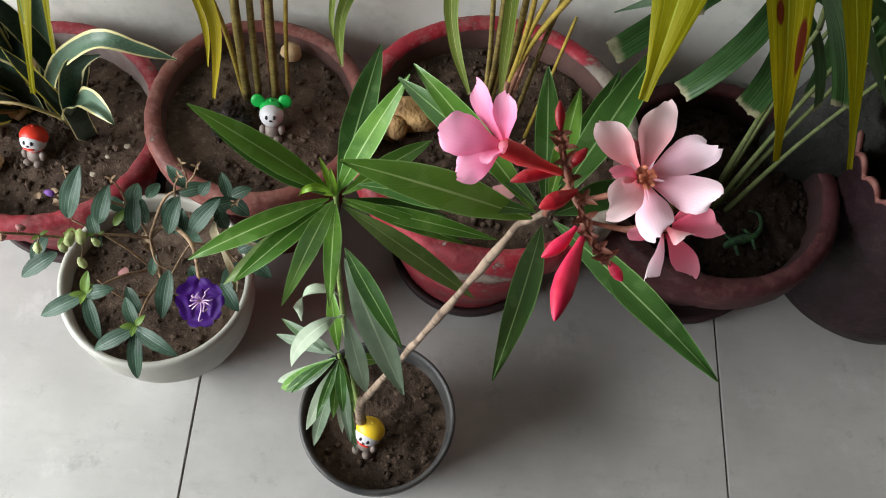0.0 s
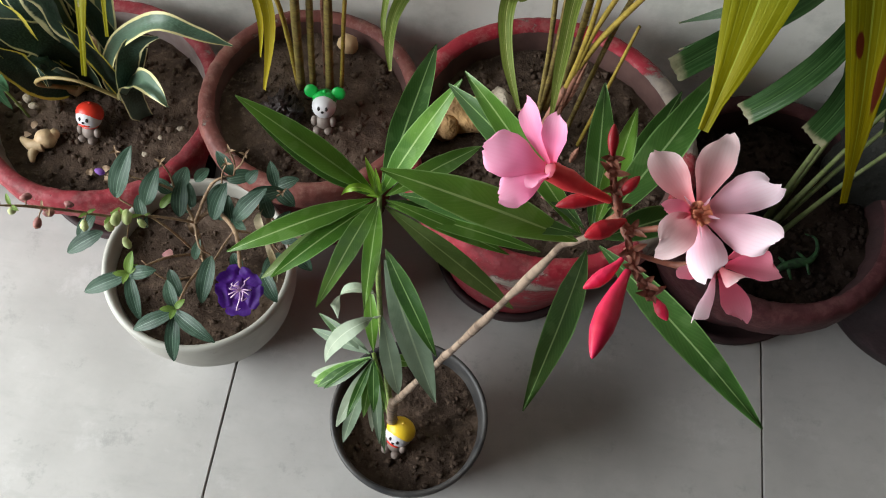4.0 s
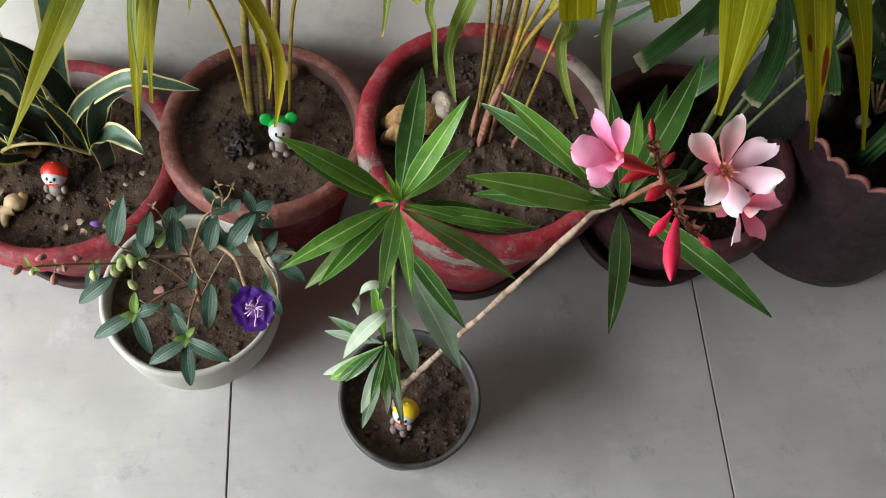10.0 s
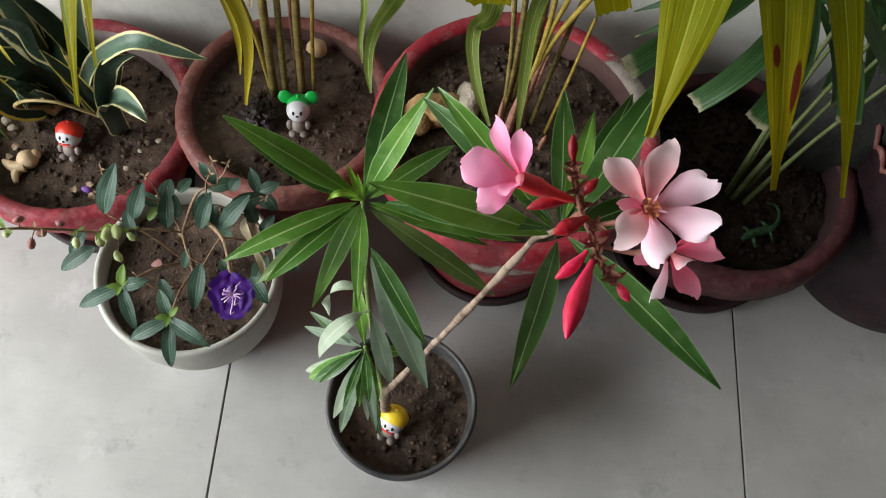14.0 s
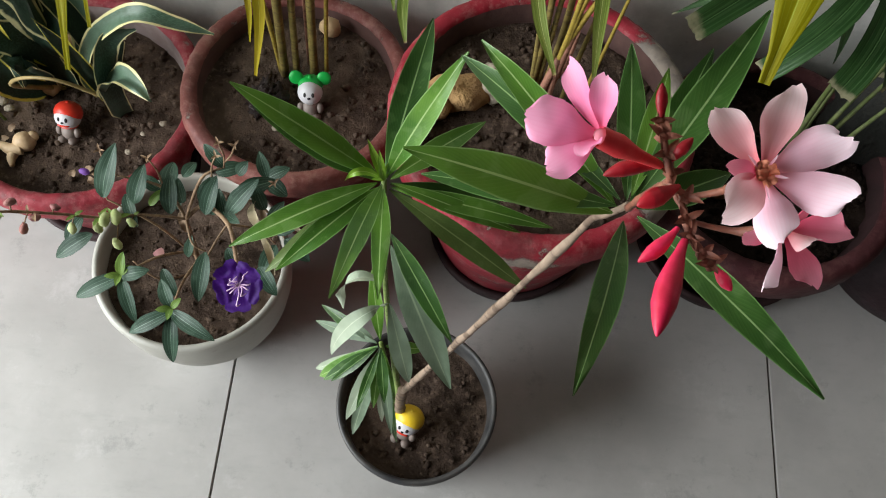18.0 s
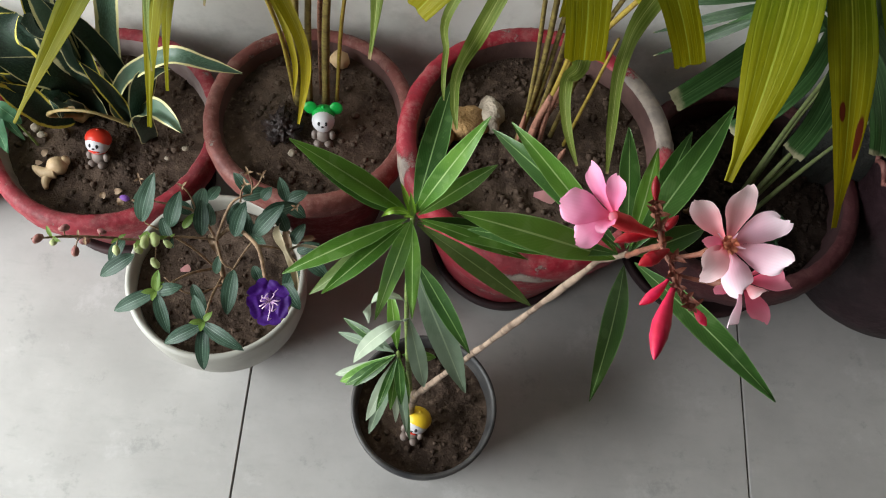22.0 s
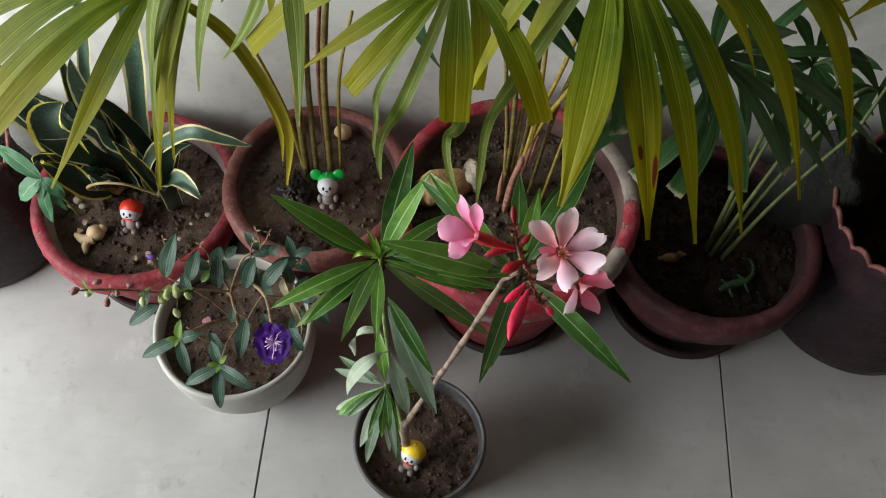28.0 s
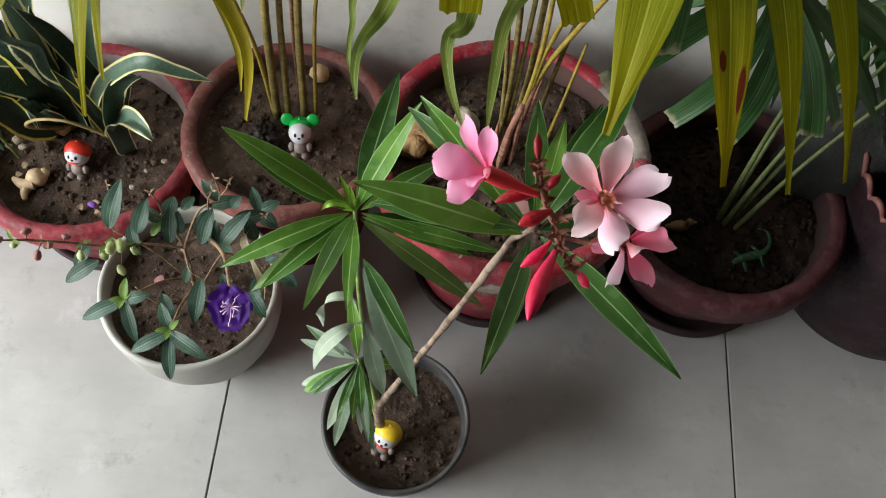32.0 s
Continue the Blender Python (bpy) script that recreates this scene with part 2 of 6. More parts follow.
def leaf_mat(name, c1, c2, rib, rib_width, margin=None, margin_at=0.8, veins=0.0, vein_angle=10.0, stripes=0.0, rough=0.42, share=0.22, dry=None, bands=None, tip=None, spots=(), spec=0.36, nerves=(), ragged=0.25):
    """A leaf by its own coordinates: across (u, rib at the middle) and along (v)."""
    n = Nodes(name)
    uv = n.coord("UV")
    ob = n.coord()
    sep = n.add("SeparateXYZ")
    n.link(uv, sep.inputs[0])
    u, v = sep.outputs[0], sep.outputs[1]
    off = n.math("ABSOLUTE", n.math("SUBTRACT", n.math("MULTIPLY", u, 2.0), 1.0))
    rnd = n.add("ObjectInfo").outputs["Random"]
    c = n.mix(n.ramp(n.noise(ob, 28, 5), 0.3, 0.7), c1, c2)
    c = n.mix(n.math("MULTIPLY", rnd, 0.45), c, c2)
    c = n.mix(n.math("MULTIPLY", n.ramp(n.noise(ob, 260, 4), 0.6, 0.8), 0.18), c, rib)
    c = n.mix(n.math("MULTIPLY", n.ramp(n.noise(ob, 85, 1), 0.60, 0.66), 0.10), c, rib)
    height = n.noise(ob, 300, 3)
    if bands:
        w = n.add("TexNoise", Scale=60.0, Detail=3.0)
        mp = n.add("Mapping")
        mp.inputs["Scale"].default_value = (0.35, 1.0, 0.0)
        n.link(uv, mp.inputs["Vector"])
        n.link(mp.outputs[0], w.inputs["Vector"])
        c = n.mix(n.ramp(w.outputs["Fac"], 0.45, 0.6), c, bands)
    if veins:
        ang = n.math("SUBTRACT", n.math("MULTIPLY", v, veins), n.math("MULTIPLY", off, vein_angle))
        wav = n.math("SINE", n.math("MULTIPLY", ang, 6.2832))
        c = n.mix(n.math("MULTIPLY", n.ramp(wav, 0.6, 1.0), 0.05), c, rib)
        height = n.math("ADD", height, n.math("MULTIPLY", wav, 0.06))
    if stripes:
        wav = n.math("SINE", n.math("MULTIPLY", off, stripes))
        c = n.mix(n.math("MULTIPLY", n.ramp(wav, 0.8, 1.0), 0.24), c, rib)
        ridge = n.math("SINE", n.math("MULTIPLY", n.math("ADD", u, n.math("MULTIPLY", n.noise(ob, 14, 2), 0.05)), 6.2832 * 5 * stripes / 9))
        c = n.mix(n.math("MULTIPLY", n.ramp(ridge, 0.72, 1.0), 0.16), c, rib)
        c = n.mix(n.math("MULTIPLY", n.ramp(ridge, -0.4, -1.0), 0.2), c, c1)
        height = n.math("ADD", height, n.math("MULTIPLY", ridge, 0.2))
        long = n.add("Mapping")
        long.inputs["Scale"].default_value = (stripes * 1.7, 0.9, 0.0)
        n.link(uv, long.inputs["Vector"])
        fine = n.noise(long.outputs[0], 1.0, 4, 0.6)
        c = n.mix(n.math("MULTIPLY", n.ramp(fine, 0.42, 0.62), 0.35), c, c1)
        c = n.mix(n.math("MULTIPLY", n.ramp(fine, 0.58, 0.72), 0.16), c, rib)
        height = n.math("ADD", height, n.math("MULTIPLY", fine, 0.5))
    if tip is not None:
        g = n.math("ADD", v, n.math("MULTIPLY", n.math("SUBTRACT", n.noise(ob, 40, 4), 0.5), 0.35))
        c = n.mix(n.math("MULTIPLY", n.ramp(g, 0.35, 0.95), 0.9), c, tip)
    for at, wide, share_of in nerves:
        line = n.ramp(n.math("ABSOLUTE", n.math("SUBTRACT", off, at)), wide, wide * 0.35)
        c = n.mix(n.math("MULTIPLY", line, share_of), c, rib)
        height = n.math("SUBTRACT", height, n.math("MULTIPLY", line, 0.5))
    mid = n.ramp(off, rib_width * 0.55, rib_width)
    c = n.mix(n.math("MULTIPLY", n.math("SUBTRACT", 1.0, mid), 0.85), c, rib)
    if margin is not None:
        edge = n.math("ADD", off, n.math("MULTIPLY", n.math("SUBTRACT", n.noise(ob, 55, 3), 0.5), ragged))
        c = n.mix(n.ramp(edge, margin_at - 0.04, margin_at + 0.04), c, margin)
    if dry is not None:
        d = n.math("ADD", v, n.math("MULTIPLY", n.math("SUBTRACT", n.noise(ob, 90, 4), 0.5), 0.12))
        c = n.mix(n.ramp(d, 0.965, 1.0), c, dry)
    for su, sv, ru, rv in spots:
        dx = n.math("MULTIPLY", n.math("SUBTRACT", u, su), 1 / ru)
        dy = n.math("MULTIPLY", n.math("SUBTRACT", v, sv), 1 / rv)
        d = n.math("ADD", n.math("MULTIPLY", dx, dx), n.math("MULTIPLY", dy, dy))
        d = n.math("ADD", d, n.math("MULTIPLY", n.math("SUBTRACT", n.noise(ob, 160, 3), 0.5), 0.9))
        c = n.mix(n.ramp(d, 1.3, 0.7), c, rgb(96, 40, 22))
    n.bump(height, 0.22, 0.0008)
    m = n.done(c, rough, spec=spec)
    n.glow_through(c, share)
    return m


OLEANDER = leaf_mat("oleander_leaf", rgb(60, 106, 30), rgb(102, 146, 52), rgb(170, 198, 132), 0.075, veins=26, vein_angle=5, share=0.14, margin=rgb(140, 178, 108), margin_at=0.93, ragged=0.06, rough=0.36, spec=0.5)
OLEANDER_DARK = leaf_mat("dark_oleander_leaf", rgb(34, 68, 25), rgb(58, 95, 37), rgb(140, 170, 112), 0.065, veins=26, vein_angle=5, share=0.12, margin=rgb(112, 150, 88), margin_at=0.94, ragged=0.06, rough=0.36, spec=0.5)
OLEANDER_PALE = leaf_mat("leaf_underside", rgb(142, 158, 132), rgb(174, 187, 164), rgb(196, 206, 184), 0.07, veins=24, vein_angle=4, share=0.2, rough=0.55)
OLEANDER_YOUNG = leaf_mat("young_oleander_leaf", rgb(104, 150, 36), rgb(138, 176, 58), rgb(186, 206, 120), 0.09, share=0.25, rough=0.4)
OLEANDER_BACK = leaf_mat("olive_leaf_underside", rgb(78, 102, 48), rgb(108, 130, 70), rgb(150, 170, 110), 0.07, veins=24, vein_angle=4, share=0.18, rough=0.55)
OLEANDER_GREY = leaf_mat("greyed_leaf", rgb(96, 116, 92), rgb(128, 146, 124), rgb(154, 172, 142), 0.08, veins=24, vein_angle=4, share=0.2, rough=0.55)
RIBS = ((0.26, 0.03, 0.22), (0.52, 0.03, 0.28), (0.78, 0.03, 0.2))
PALM = leaf_mat("palm_leaf", rgb(60, 86, 10), rgb(102, 122, 18), rgb(150, 160, 56), 0.045, stripes=9, spec=0.16, rough=0.5, share=0.3, tip=rgb(138, 130, 6), nerves=RIBS)
PALM_SPOT = leaf_mat("spotted_palm_leaf", rgb(60, 84, 10), rgb(102, 118, 16), rgb(150, 160, 56), 0.045, stripes=9, spec=0.16, rough=0.5, share=0.3, tip=rgb(146, 130, 6), spots=((0.70, 0.735, 0.10, 0.022), (0.17, 0.80, 0.10, 0.05)), nerves=RIBS)
PALM_YELLOW = leaf_mat("yellowing_palm_leaf", rgb(92, 92, 8), rgb(126, 116, 10), rgb(166, 160, 56), 0.06, stripes=9, spec=0.25, rough=0.5, share=0.24, tip=rgb(160, 142, 10), nerves=RIBS)
PALM_PALE = leaf_mat("pale_palm_leaf", rgb(84, 106, 30), rgb(122, 138, 58), rgb(172, 180, 110), 0.06, stripes=9, spec=0.25, rough=0.5, share=0.25, dry=rgb(170, 150, 110), nerves=RIBS)
PALM_DARK = leaf_mat("dark_palm_leaf", rgb(28, 56, 24), rgb(50, 84, 40), rgb(92, 122, 78), 0.03, stripes=9, rough=0.4, share=0.2, dry=rgb(140, 136, 108), nerves=RIBS)
SNAKE = leaf_mat("snake_plant_leaf", rgb(24, 38, 29), rgb(38, 56, 43), rgb(54, 80, 60), 0.001, margin=rgb(200, 194, 148), margin_at=0.89, bands=rgb(50, 70, 57), spec=0.2, rough=0.5, share=0.08)
SNAKE_PALE = leaf_mat("pale_snake_plant_leaf", rgb(58, 80, 62), rgb(84, 106, 86), rgb(110, 130, 106), 0.001, margin=rgb(214, 206, 150), margin_at=0.76, bands=rgb(84, 108, 90), rough=0.4, share=0.1)
SNAKE_DRY = plain("dry_leaf_edge", rgb(122, 104, 62), rgb(150, 130, 84), 60, 0.6, 0.2)
SNAKE_YELLOW = leaf_mat("snake_plant_bright_edge", rgb(20, 34, 26), rgb(32, 50, 36), rgb(54, 80, 60), 0.001, margin=rgb(214, 200, 84), margin_at=0.84, bands=rgb(42, 60, 47), spec=0.2, rough=0.5, share=0.08)
GLORY = leaf_mat("glory_bush_leaf", rgb(34, 58, 44), rgb(58, 84, 66), rgb(112, 138, 118), 0.045, rough=0.5, share=0.16, nerves=((0.38, 0.045, 0.38), (0.74, 0.04, 0.28)))
GLORY_YOUNG = leaf_mat("young_glory_leaf", rgb(92, 128, 52), rgb(128, 156, 70), rgb(150, 174, 98), 0.05, stripes=5, rough=0.5, share=0.28)
HERB = leaf_mat("soft_herb_leaf", rgb(58, 106, 72), rgb(88, 134, 96), rgb(140, 176, 134), 0.06, veins=9, vein_angle=3, rough=0.5, share=0.25)
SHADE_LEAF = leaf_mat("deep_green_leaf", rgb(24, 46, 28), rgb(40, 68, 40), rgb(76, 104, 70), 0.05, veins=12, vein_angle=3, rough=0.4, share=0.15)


def petal_mat(name, inner, mid, outer, share=0.3, stripes=10.0):
    n = Nodes(name)
    sep = n.add("SeparateXYZ")
    n.link(n.coord("UV"), sep.inputs[0])
    u, v = sep.outputs[0], sep.outputs[1]
    ob = n.coord()
    c = n.mix(n.ramp(v, 0.05, 0.4), inner, mid)
    c = n.mix(n.ramp(n.math("ADD", v, n.math("MULTIPLY", n.math("SUBTRACT", n.noise(ob, 90, 3), 0.5), 0.22)), 0.4, 0.95), c, outer)
    ray = n.math("SINE", n.math("MULTIPLY", u, 6.2832 * stripes))
    c = n.mix(n.math("MULTIPLY", n.ramp(ray, 0.3, 1.0), 0.06), c, inner)
    n.bump(n.math("ADD", n.math("MULTIPLY", ray, 0.12), n.noise(ob, 120, 3)), 0.10, 0.0005)
    m = n.done(c, 0.55, spec=0.3)
    n.glow_through(c, share)
    return m


PETAL_PALE = petal_mat("pale_pink_petal", rgb(238, 148, 166), rgb(246, 194, 212), rgb(253, 228, 238), 0.3)
PETAL_BLUSH = petal_mat("blush_pink_petal", rgb(230, 130, 138), rgb(242, 174, 180), rgb(250, 222, 224), 0.3)
PETAL_PINK = petal_mat("pink_petal", rgb(246, 108, 150), rgb(247, 134, 178), rgb(251, 172, 204))
PETAL_DEEP = petal_mat("deep_pink_petal", rgb(224, 80, 110), rgb(234, 112, 140), rgb(242, 150, 172))
PETAL_FADED = petal_mat("faded_petal", rgb(150, 96, 98), rgb(170, 118, 116), rgb(182, 136, 132), 0.15)
PETAL_PURPLE = petal_mat("purple_petal", rgb(122, 78, 160), rgb(74, 24, 126), rgb(62, 16, 112), 0.25, 7)
TUBE_RED = plain("red_calyx", rgb(224, 50, 58), rgb(238, 86, 84), 90, 0.5, 0.2)
BUD_RED = plain("crimson_bud", rgb(188, 18, 54), rgb(222, 44, 88), 70, 0.42, 0.2)
BUD_DARK = plain("dark_red_bud", rgb(132, 14, 26), rgb(168, 24, 38), 70, 0.45, 0.2)
CALYX_BROWN = plain("brown_flower_stalk", rgb(104, 60, 46), rgb(138, 86, 66), 160, 0.6, 0.3)
THROAT = plain("orange_throat", rgb(222, 132, 98), rgb(238, 166, 134), 200, 0.6, 0.3)
STAMEN = plain("white_stamen", rgb(206, 170, 208), rgb(226, 196, 224), 90, 0.6, 0.1)
BUD_GREEN = plain("green_bud", rgb(150, 166, 98), rgb(186, 192, 140), 90, 0.55, 0.2)
BUD_MAUVE = plain("mauve_bud", rgb(128, 78, 78), rgb(158, 108, 94), 90, 0.55, 0.2)


def bark(name, c1, c2, c3, rings=60.0):
    n = Nodes(name)
    v = n.coord()
    c = n.mix(n.ramp(n.noise(v, 60, 5), 0.3, 0.7), c1, c2)
    mp = n.add("Mapping")
    mp.inputs["Scale"].default_value = (0.4, 0.4, 1.0)
    n.link(v, mp.inputs["Vector"])
    r = n.noise(mp.outputs[0], rings * 5, 3)
    c = n.mix(n.math("MULTIPLY", n.ramp(r, 0.5, 0.62), 0.7), c, c3)
    n.bump(n.math("ADD", r, n.noise(v, 300, 3)), 0.4, 0.001)
    return n.done(c, 0.65, spec=0.3)


TAN_BARK = bark("oleander_bark", rgb(122, 104, 88), rgb(154, 134, 116), rgb(80, 62, 50), 24.0)
GREEN_STEM = bark("green_stem", rgb(112, 134, 70), rgb(140, 158, 92), rgb(94, 110, 60))
CANE = bark("palm_cane", rgb(102, 90, 46), rgb(138, 122, 66), rgb(86, 70, 44))
CANE_YELLOW = bark("yellow_petiole", rgb(134, 116, 44), rgb(164, 142, 60), rgb(126, 102, 46))
CANE_PINK = bark("pinkish_sheath", rgb(124, 84, 68), rgb(158, 112, 92), rgb(88, 60, 46))
PETIOLE_PALE = bark("pale_petiole", rgb(76, 88, 44), rgb(98, 106, 66), rgb(78, 82, 56))
TWIG = bark("brown_twig", rgb(128, 104, 80), rgb(156, 130, 102), rgb(98, 74, 54))
STONE_TAN = plain("tan_stone", rgb(196, 168, 128), rgb(172, 142, 104), 30, 0.75, 0.4, 0.002)
STONE_WHITE = plain("white_stone", rgb(212, 206, 198), rgb(186, 178, 168), 40, 0.7, 0.4, 0.002)
WILTED = plain("wilted_leaf", rgb(150, 138, 112), rgb(176, 164, 136), 90, 0.7, 0.4)
DRY_SCRAP = plain("dry_scrap", rgb(140, 116, 92), rgb(166, 144, 120), 60, 0.8, 0.3)
ROCK_BROWN = plain("brown_rock", rgb(176, 140, 92), rgb(140, 108, 72), 34, 0.8, 0.7, 0.004)
ROCK_PALE = plain("pale_rock", rgb(168, 156, 138), rgb(128, 116, 100), 46, 0.8, 0.7, 0.004)
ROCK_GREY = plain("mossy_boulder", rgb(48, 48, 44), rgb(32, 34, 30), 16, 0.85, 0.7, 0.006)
SHELL = plain("cream_shell", rgb(206, 180, 142), rgb(172, 142, 106), 60, 0.5, 0.4)
CINDER = plain("black_cinder", rgb(30, 20, 18), rgb(48, 34, 30), 80, 0.38, 0.6, 0.003)
TOY_WHITE = plain("white_vinyl", rgb(208, 206, 207), rgb(192, 190, 193), 30, 0.4, 0.05)
TOY_BODY = plain("grubby_vinyl", rgb(138, 126, 118), rgb(112, 100, 92), 50, 0.5, 0.1)
TOY_RED = plain("red_vinyl", rgb(214, 58, 40), rgb(198, 46, 32), 40, 0.35, 0.05)
TOY_GREEN = plain("green_vinyl", rgb(22, 168, 70), rgb(18, 150, 60), 40, 0.35, 0.05)
TOY_YELLOW = plain("yellow_vinyl", rgb(232, 196, 50), rgb(220, 180, 40), 40, 0.35, 0.05)
TOY_LIZARD = plain("lizard_green", rgb(60, 104, 62), rgb(30, 48, 36), 160, 0.45, 0.1)
TOY_DUCK = plain("duck_yellow", rgb(140, 112, 76), rgb(116, 90, 58), 60, 0.5, 0.1)
TOY_INK = plain("black_ink", rgb(28, 26, 28), rgb(36, 34, 36), 60, 0.4, 0.05)

# ---- building blocks ----
UP = Vector((0, -0.35, 0.94)).normalized()


def mesh_of(name, verts, faces, mats, uvs=None, smooth=True, picks=None):
    me = bpy.data.meshes.new(name)
    me.from_pydata([tuple(v) for v in verts], [], faces)
    for m in mats if isinstance(mats, (list, tuple)) else [mats]:
        me.materials.append(m)
    if uvs is not None:
        layer = me.uv_layers.new(name="UVMap")
        for loop in me.loops:
            layer.data[loop.index].uv = uvs[loop.vertex_index]
    for p in me.polygons:
        p.use_smooth = smooth
        if picks:
            p.material_index = picks[p.index]
    me.update()
    return me


def thing(name, base, label, category, group="", kind=""):
    ob = new(name)
    ob.empty_display_size = 0.02
    ob.location = base
    return tagged(ob, label, category, group, kind)


def part(name, me, parent, label=""):
    """Links a mesh, given in world places, under a thing or a part."""
    ob = new(name, me)
    ob.parent = parent
    if parent.type == "EMPTY":
        ob.matrix_parent_inverse = Matrix.Translation(-parent.location)
    return tagged(ob, label)


def single(name, me, label, category, group="", kind=""):
    """A thing that is one mesh, its origin at its base."""
    ob = new(name, me)
    co = [v.co for v in me.vertices]
    at = Vector((sum(c.x for c in co) / len(co), sum(c.y for c in co) / len(co), min(c.z for c in co)))
    me.transform(Matrix.Translation(-at))
    ob.location = at
    return tagged(ob, label, category, group, kind)


def lathe(profile, centre, segs=72, wobble=0.0, seed=0, scallop=None, rag=0.0):
    """Verts and faces of a turned form; profile of (radius, height)."""
    verts, faces = [], []
    n = len(profile)
    for k in range(segs):
        a = 2 * math.pi * k / segs
        for r, z in profile:
            w = 1 + wobble * noise.noise(Vector((math.cos(a) * 1.6 + seed, math.sin(a) * 1.6, z * 9)))
            dz = wobble * 0.05 * noise.noise(Vector((math.cos(a) * 2.4, math.sin(a) * 2.4 + seed, 3.1)))
            if rag:
                w += rag * noise.noise(Vector((math.cos(a) * 19 + seed, math.sin(a) * 19, z * 90)))
                dz += rag * 0.12 * noise.noise(Vector((math.cos(a) * 14, math.sin(a) * 14 + seed, z * 40)))
            if scallop:
                w, dz = scallop(a, r, z, w, dz)
            verts.append((centre[0] + r * w * math.cos(a), centre[1] + r * w * math.sin(a), centre[2] + z + dz))
    for k in range(segs):
        for i in range(n - 1):
            a, b = k * n + i, ((k + 1) % segs) * n + i
            faces.append((a, b, b + 1, a + 1))
    return verts, faces


def bezier(p0, c, p1, s):
    return p0 * (1 - s) ** 2 + c * (2 * s * (1 - s)) + p1 * s * s


def tube(name, pts, radii, mat, segs=8, knots=0.0, ends=True):
    """A round stem along points, through which it runs smoothly."""
    pts = [Vector(p) for p in pts]
    fine, rad = [], []
    for i in range(len(pts) - 1):
        a, b = pts[max(i - 1, 0)], pts[min(i + 2, len(pts) - 1)]
        steps = 6
        for k in range(steps + (i == len(pts) - 2)):
            s = k / steps
            p, q = pts[i], pts[i + 1]
            fine.append(0.5 * ((2 * p) + (q - a) * s + (2 * a - 5 * p + 4 * q - b) * s * s + (3 * p - a - 3 * q + b) * s ** 3))
            r = radii[i] * (1 - s) + radii[i + 1] * s
            rad.append(r * (1 + knots * (1.0 if (k + i) % 4 == 0 else 0.0)))
    verts, faces = [], []
    side = Vector((1, 0.3, 0.1))
    for i, p in enumerate(fine):
        t = (fine[min(i + 1, len(fine) - 1)] - fine[max(i - 1, 0)]).normalized()
        side = (side - t * side.dot(t)).normalized()
        up = t.cross(side)
        for k in range(segs):
            a = 2 * math.pi * k / segs
            verts.append(p + (side * math.cos(a) + up * math.sin(a)) * rad[i])
    for i in range(len(fine) - 1):
        for k in range(segs):
            a, b = i * segs + k, i * segs + (k + 1) % segs
            faces.append((a, b, b + segs, a + segs))
    if ends:
        faces.append(tuple(range(segs))[::-1])
        faces.append(tuple(range(len(verts) - segs, len(verts))))
    return mesh_of(name, verts, faces, mat)


SHAPES = {
    "lance": lambda s: max(0.05, math.sin(math.pi * min(1, s ** 0.8 * 0.985 + 0.012)) ** 0.85),
    "willow": lambda s: max(0.05, math.sin(math.pi * min(1, s ** 0.95 * 0.985 + 0.012)) ** 0.85 * (0.80 + 0.20 * min(1, s * 3))),
    "oval": lambda s: max(0.06, math.sin(math.pi * min(1, s ** 0.85 * 0.98 + 0.015)) ** 0.7),
    "strap": lambda s: (0.42 + 0.58 * min(1, s * 2.6)) * (1 if s < 0.55 else max(0.05, 1 - ((s - 0.55) / 0.45) ** 1.7)),
    "blunt": lambda s: (0.22 + 0.78 * min(1, s * 1.7)) * (1 - 0.14 * max(0, s - 0.75) / 0.25),
    "taper": lambda s: (0.20 + 0.80 * math.sin(min(1, s * 1.7) * math.pi / 2)) * (1 if s < 0.60 else max(0.13, 1 - ((s - 0.60) / 0.40) ** 1.35)),
    "ray": lambda s: 0.24 + 0.76 * math.sin(min(1, s / 0.66) * math.pi / 2) ** 1.5 if s < 0.66 else math.sqrt(1 - ((s - 0.66) / 0.355) ** 2.8),
    "petal": lambda s: 0.34 + 0.66 * math.sin(min(1.0, s * 1.22) * math.pi / 2) ** 1.3 if s < 0.86 else 0.97 * math.sqrt(max(0.05, 1 - ((s - 0.86) / 0.16) ** 2)),
}


